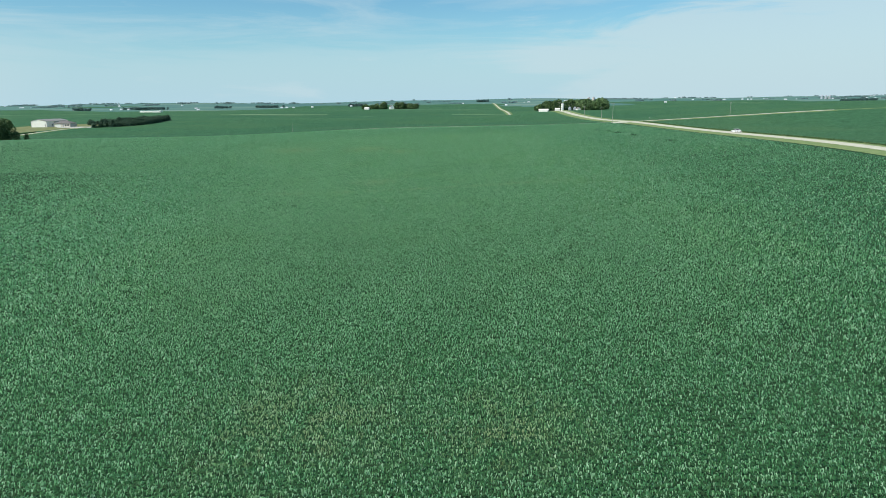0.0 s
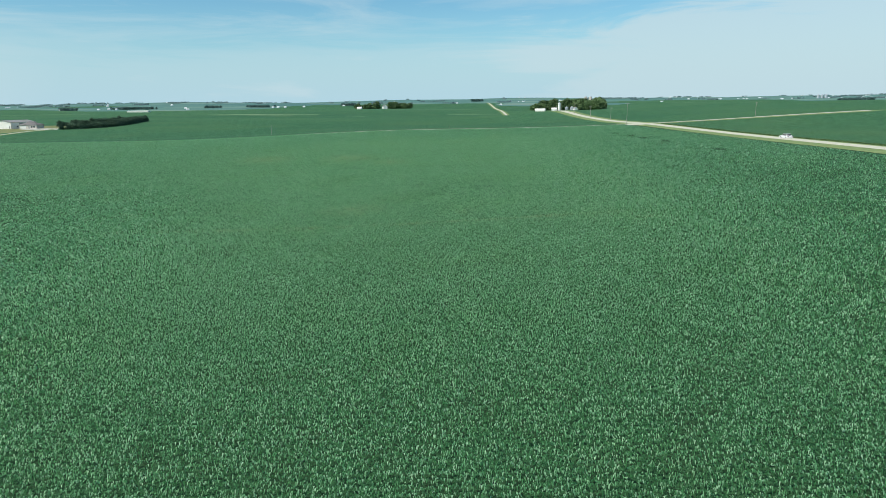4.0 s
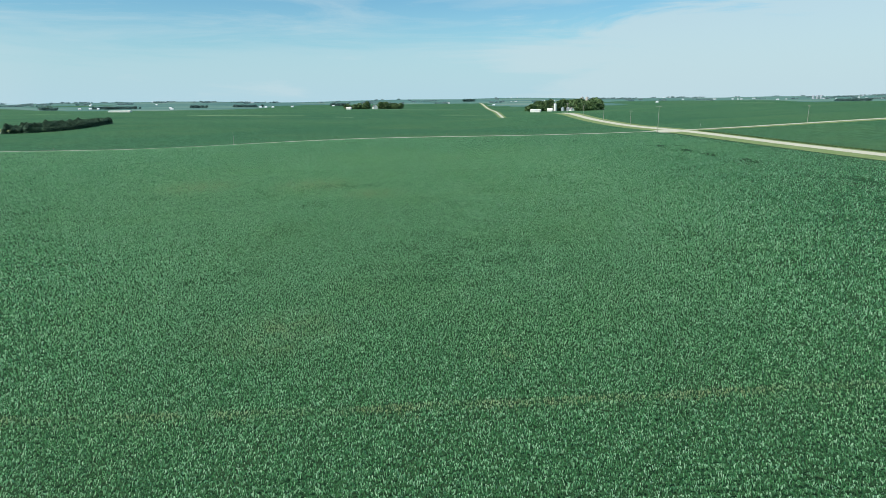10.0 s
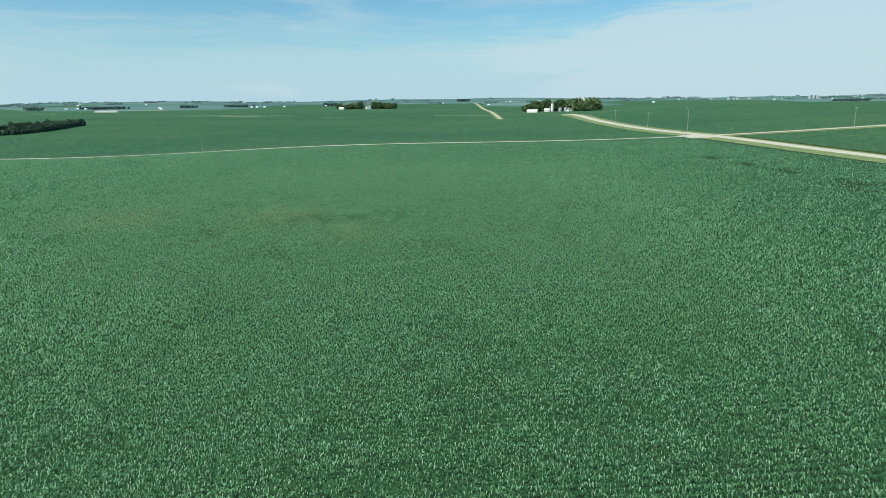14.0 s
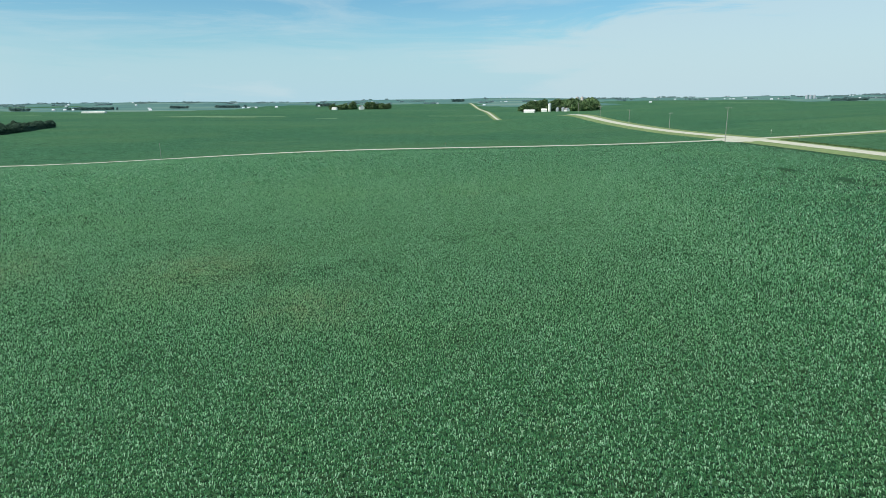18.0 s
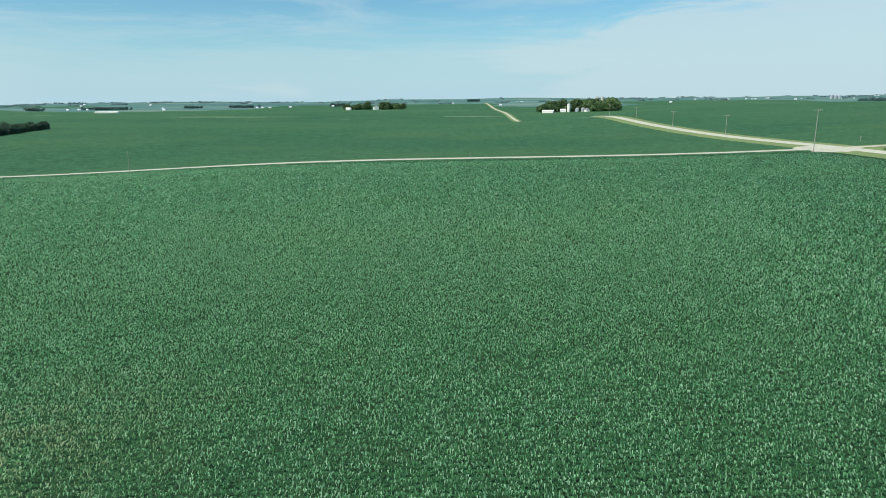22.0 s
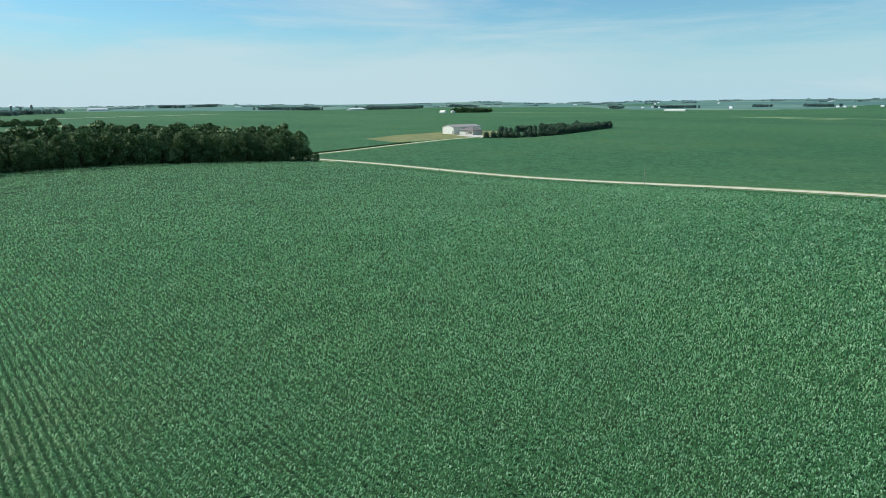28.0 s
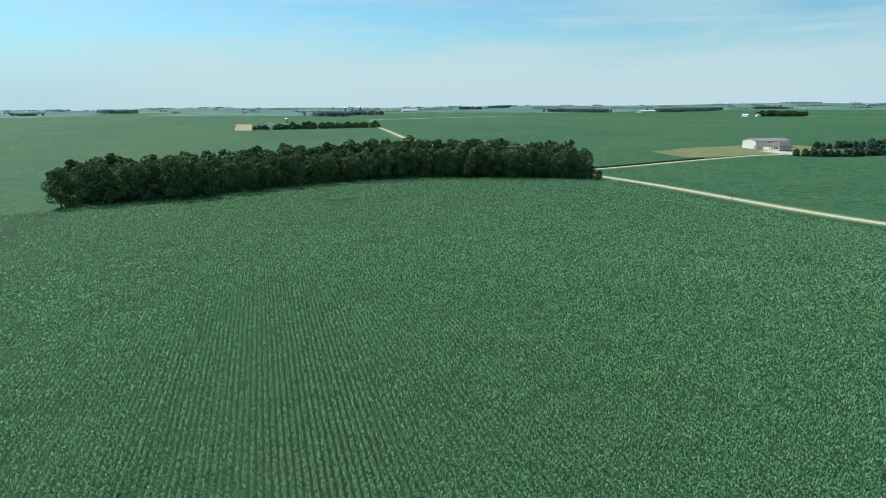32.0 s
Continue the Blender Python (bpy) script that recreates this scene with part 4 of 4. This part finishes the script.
tagged(quads_object("far_woods", leaves(np.array(lobs), np.array(rads), len(lobs) * 9, 2.6, rng, 0.8, 0.4), M_SKYLEAF), "scattered tree lines on the skyline, tinted blue-green for haze", "woods", kind="stuff")
proto_far = speck(-1170, 3770, 80)
for k in range(110):
    bearing = radians(-55 + 170 * rng.random())
    dist = 3250 + 3000 * rng.random()
    ax, ay = -math.sin(bearing) * dist, 195 + math.cos(bearing) * dist
    for q in range(int(rng.integers(1, 4))):
        tx, ty = ax + rng.normal(scale=28), ay + rng.normal(scale=28)
        copy_thing(proto_far, pose(tx, ty, z_at(tx, ty), 0, 0, rng.random() * 180))

# ---- dark furrows and the corn ----
FURROWS = [(60, 193, 9), (58, 228, 10), (56.5, 245.5, 8.5), (55.3, 260, 7), (54, 276, 6), (57.2, 344, 9), (-199, 239.7, 8), (-214.4, 156.6, 8)]
for fx, fy, fl in FURROWS:
    strip("furrow", [(fx + 0.15 * math.sin(k), fy - fl / 2 + fl * k / 6) for k in range(7)], [(-1.4, -0.02), (-0.9, 0.05), (0.9, 0.05), (1.4, -0.02)], M_SOIL, "dark bare washed-out furrow in the crop", "furrow")



def value_noise(x, y, cell, seed):
    g = np.random.default_rng(seed).random((512, 512))
    u, v = x / cell, y / cell
    i, j = np.floor(u).astype(int), np.floor(v).astype(int)
    a, b = u - i, v - j
    a, b = a * a * (3 - 2 * a), b * b * (3 - 2 * b)
    i, j = i % 512, j % 512
    i1, j1 = (i + 1) % 512, (j + 1) % 512
    return (g[i, j] * (1 - a) + g[i1, j] * a) * (1 - b) + (g[i, j1] * (1 - a) + g[i1, j1] * a) * b


def dist_seen(x, y):
    """How near the path passes with the spot in view, in metres."""
    cx = -0.055 * y
    d = np.maximum(np.maximum(35.0, np.abs(x - cx) / 0.60), y - 213)
    side = np.minimum(d, np.maximum(38.0, np.hypot(x + 15, y - 219)))
    return np.where((y > 165) & (x < cx), side, d)


def corn():
    """Arching corn blades, two thirds of them across the rows; four corners and two faces each."""
    r = np.random.default_rng(5)
    xs, ys, ds = [], [], []
    for k in range(38, 628):
        y = k * ROW
        x = np.arange(-262, 92, 0.037)
        x = x + r.normal(scale=0.03, size=len(x))
        d = dist_seen(x, np.full(len(x), y))
        keep = r.random(len(x)) < np.minimum((35.0 / d) ** 1.2, 1.62 * (35.0 / d) ** 1.8)
        xs.append(x[keep])
        ds.append(d[keep])
        ys.append(np.full(keep.sum(), y))
    x, y, dd = np.concatenate(xs), np.concatenate(ys), np.concatenate(ds)
    keep = (x < 97.7 - 0.0302 * y - 8.0) & (y < 366.5 + 0.012 * x - 5.8) & (x > np.interp(y, (195, 214.5, 247, 279.5, 340.6), (-224.9, -232.7, -248.3, -261.3, -256.1)))
    bare = 0.6 * value_noise(x, y, 11.0, 3) + 0.4 * value_noise(x, y, 2.3, 4)
    keep &= ~((bare > 0.74) & (r.random(len(x)) < 0.35))
    for fx, fy, fl in FURROWS:
        keep &= ~((np.abs(x - fx) < 1.5) & (np.abs(y - fy) < fl / 2))
    x, y, dd = x[keep], y[keep], dd[keep]
    m = len(x)
    grow = np.minimum(2.5, (dd / 35.0) ** 0.8)
    vig = 0.9 + 0.2 * value_noise(x, y, 6.0, 8)
    # the crop is lower where it meets the roads
    edge = np.clip(np.minimum(97.7 - 0.0302 * y - 8.0 - x, 366.5 + 0.012 * x - 5.8 - y) / 22, 0.25, 1)
    turn = np.where(r.random(m) < 0.5, 1, -1) * math.pi / 2 + r.normal(scale=0.5, size=m)
    out = np.stack([np.cos(turn), np.sin(turn), np.zeros(m)], -1)
    wide = np.stack([-np.sin(turn), np.cos(turn), r.normal(scale=0.35, size=m)], -1)
    long_ = (0.13 + 0.09 * r.random(m)) * np.clip(grow, 1, np.interp(dd, (70, 120), (1.08, 1.7)))
    lift = (0.04 + 0.10 * r.random(m)) * np.minimum(grow, 1.5)
    half = (0.025 + 0.017 * r.random(m)) * grow
    z = height(x, y) + vig * edge * np.where(r.random(m) < 0.72, 0.82 + 0.22 * r.random(m), 0.30 + 0.55 * r.random(m))
    base = np.stack([x, y + r.normal(scale=0.03, size=m), z], -1)
    mid = base + out * (long_ * 0.5)[:, None]
    mid[:, 2] += lift
    tip = base + out * long_[:, None]
    tip[:, 2] += lift - (0.06 + 0.18 * r.random(m)) * np.minimum(grow, 1.5)
    w = wide * half[:, None]
    # bent blades near by; farther off single triangles
    near = dd + 14 * r.normal(size=m) < 72
    k = int(near.sum())
    bent = np.stack([base, mid + w, mid - w, tip], 1)[near].reshape(-1, 3)
    inner = (r.random(m) < 0.5)[:, None]
    broad = np.interp(x, (-60, 0), (1.7, 1.15))[:, None]
    flat = np.stack([mid + w * broad, mid - w * broad, np.where(inner, base, tip)], 1)[~near].reshape(-1, 3)
    n0 = np.arange(k, dtype=np.int32)[:, None] * 4
    tri = np.concatenate([n0 + 0, n0 + 1, n0 + 2, n0 + 1, n0 + 3, n0 + 2], 1).ravel()
    tri = np.concatenate([tri, np.arange(len(flat), dtype=np.int32) + 4 * k]).astype(np.int32)
    verts = np.concatenate([bent, flat]).astype(np.float32)
    me = bpy.data.meshes.new("corn_plants")
    me.vertices.add(len(verts))
    me.vertices.foreach_set("co", verts.ravel())
    me.loops.add(len(tri))
    me.loops.foreach_set("vertex_index", tri)
    me.polygons.add(len(tri) // 3)
    me.polygons.foreach_set("loop_start", np.arange(0, len(tri), 3, dtype=np.int32))
    me.materials.append(M_CORN)
    me.update()
    me.validate()
    return new("corn_plants", me)


def crop_edge(line, count, tall, seed, deep=1.2):
    """A strip of plants standing along the edge of a field."""
    r = np.random.default_rng(seed)
    pts = np.array(line, float)
    f = r.random(count) * (len(pts) - 1)
    i = np.minimum(f.astype(int), len(pts) - 2)
    q = pts[i] + (pts[i + 1] - pts[i]) * (f - i)[:, None]
    tan = pts[i + 1] - pts[i]
    tan /= np.linalg.norm(tan, axis=1)[:, None]
    q = q + np.stack([-tan[:, 1], tan[:, 0]], -1) * (deep * r.random(count))[:, None]
    p = np.column_stack([q, height(q[:, 0], q[:, 1]) + 0.02 + 0.4 * tall * r.random(count)])
    up = np.stack([r.normal(scale=0.35, size=count), r.normal(scale=0.35, size=count), np.ones(count)], -1) * (tall * (0.4 + 0.5 * r.random(count)))[:, None]
    a = np.column_stack([tan, r.normal(scale=0.3, size=count)]) * 0.11
    return np.stack([p - up * 0.3, p + a + up * 0.4, p + up, p - a + up * 0.4], 1)


near_edge = [(79 - 322 * k / 82, cross_y(79 - 322 * k / 82) - 5.2) for k in range(83)]
tagged(quads_object("corn_row", crop_edge(near_edge, 11000, 0.5, 6), M_CORN), "leafy last row of corn along the side road", "crop", kind="stuff")
# dark leaves along these two edges stand in for the crop border's shadow
road_edge = [(road_x(y) + 8.0, y) for y in range(358, 60, -4)]
tagged(quads_object("bean_row", crop_edge(road_edge, 9000, 0.5, 8, 1.2), M_LEAF), "dark leafy strip for the shaded crop edge along the gravel road", "crop", kind="stuff")
far_edge = [(x - 4.4, y + 1.0) for x, y in DRIVE if y < 458]
tagged(quads_object("bean_row", crop_edge(far_edge, 5000, 0.7, 7, 1.5), M_LEAF), "dark leafy strip for the shaded crop edge along the farm drive", "crop", kind="stuff")
tagged(corn(), "leafy green corn plants in close rows", "crop", kind="stuff")
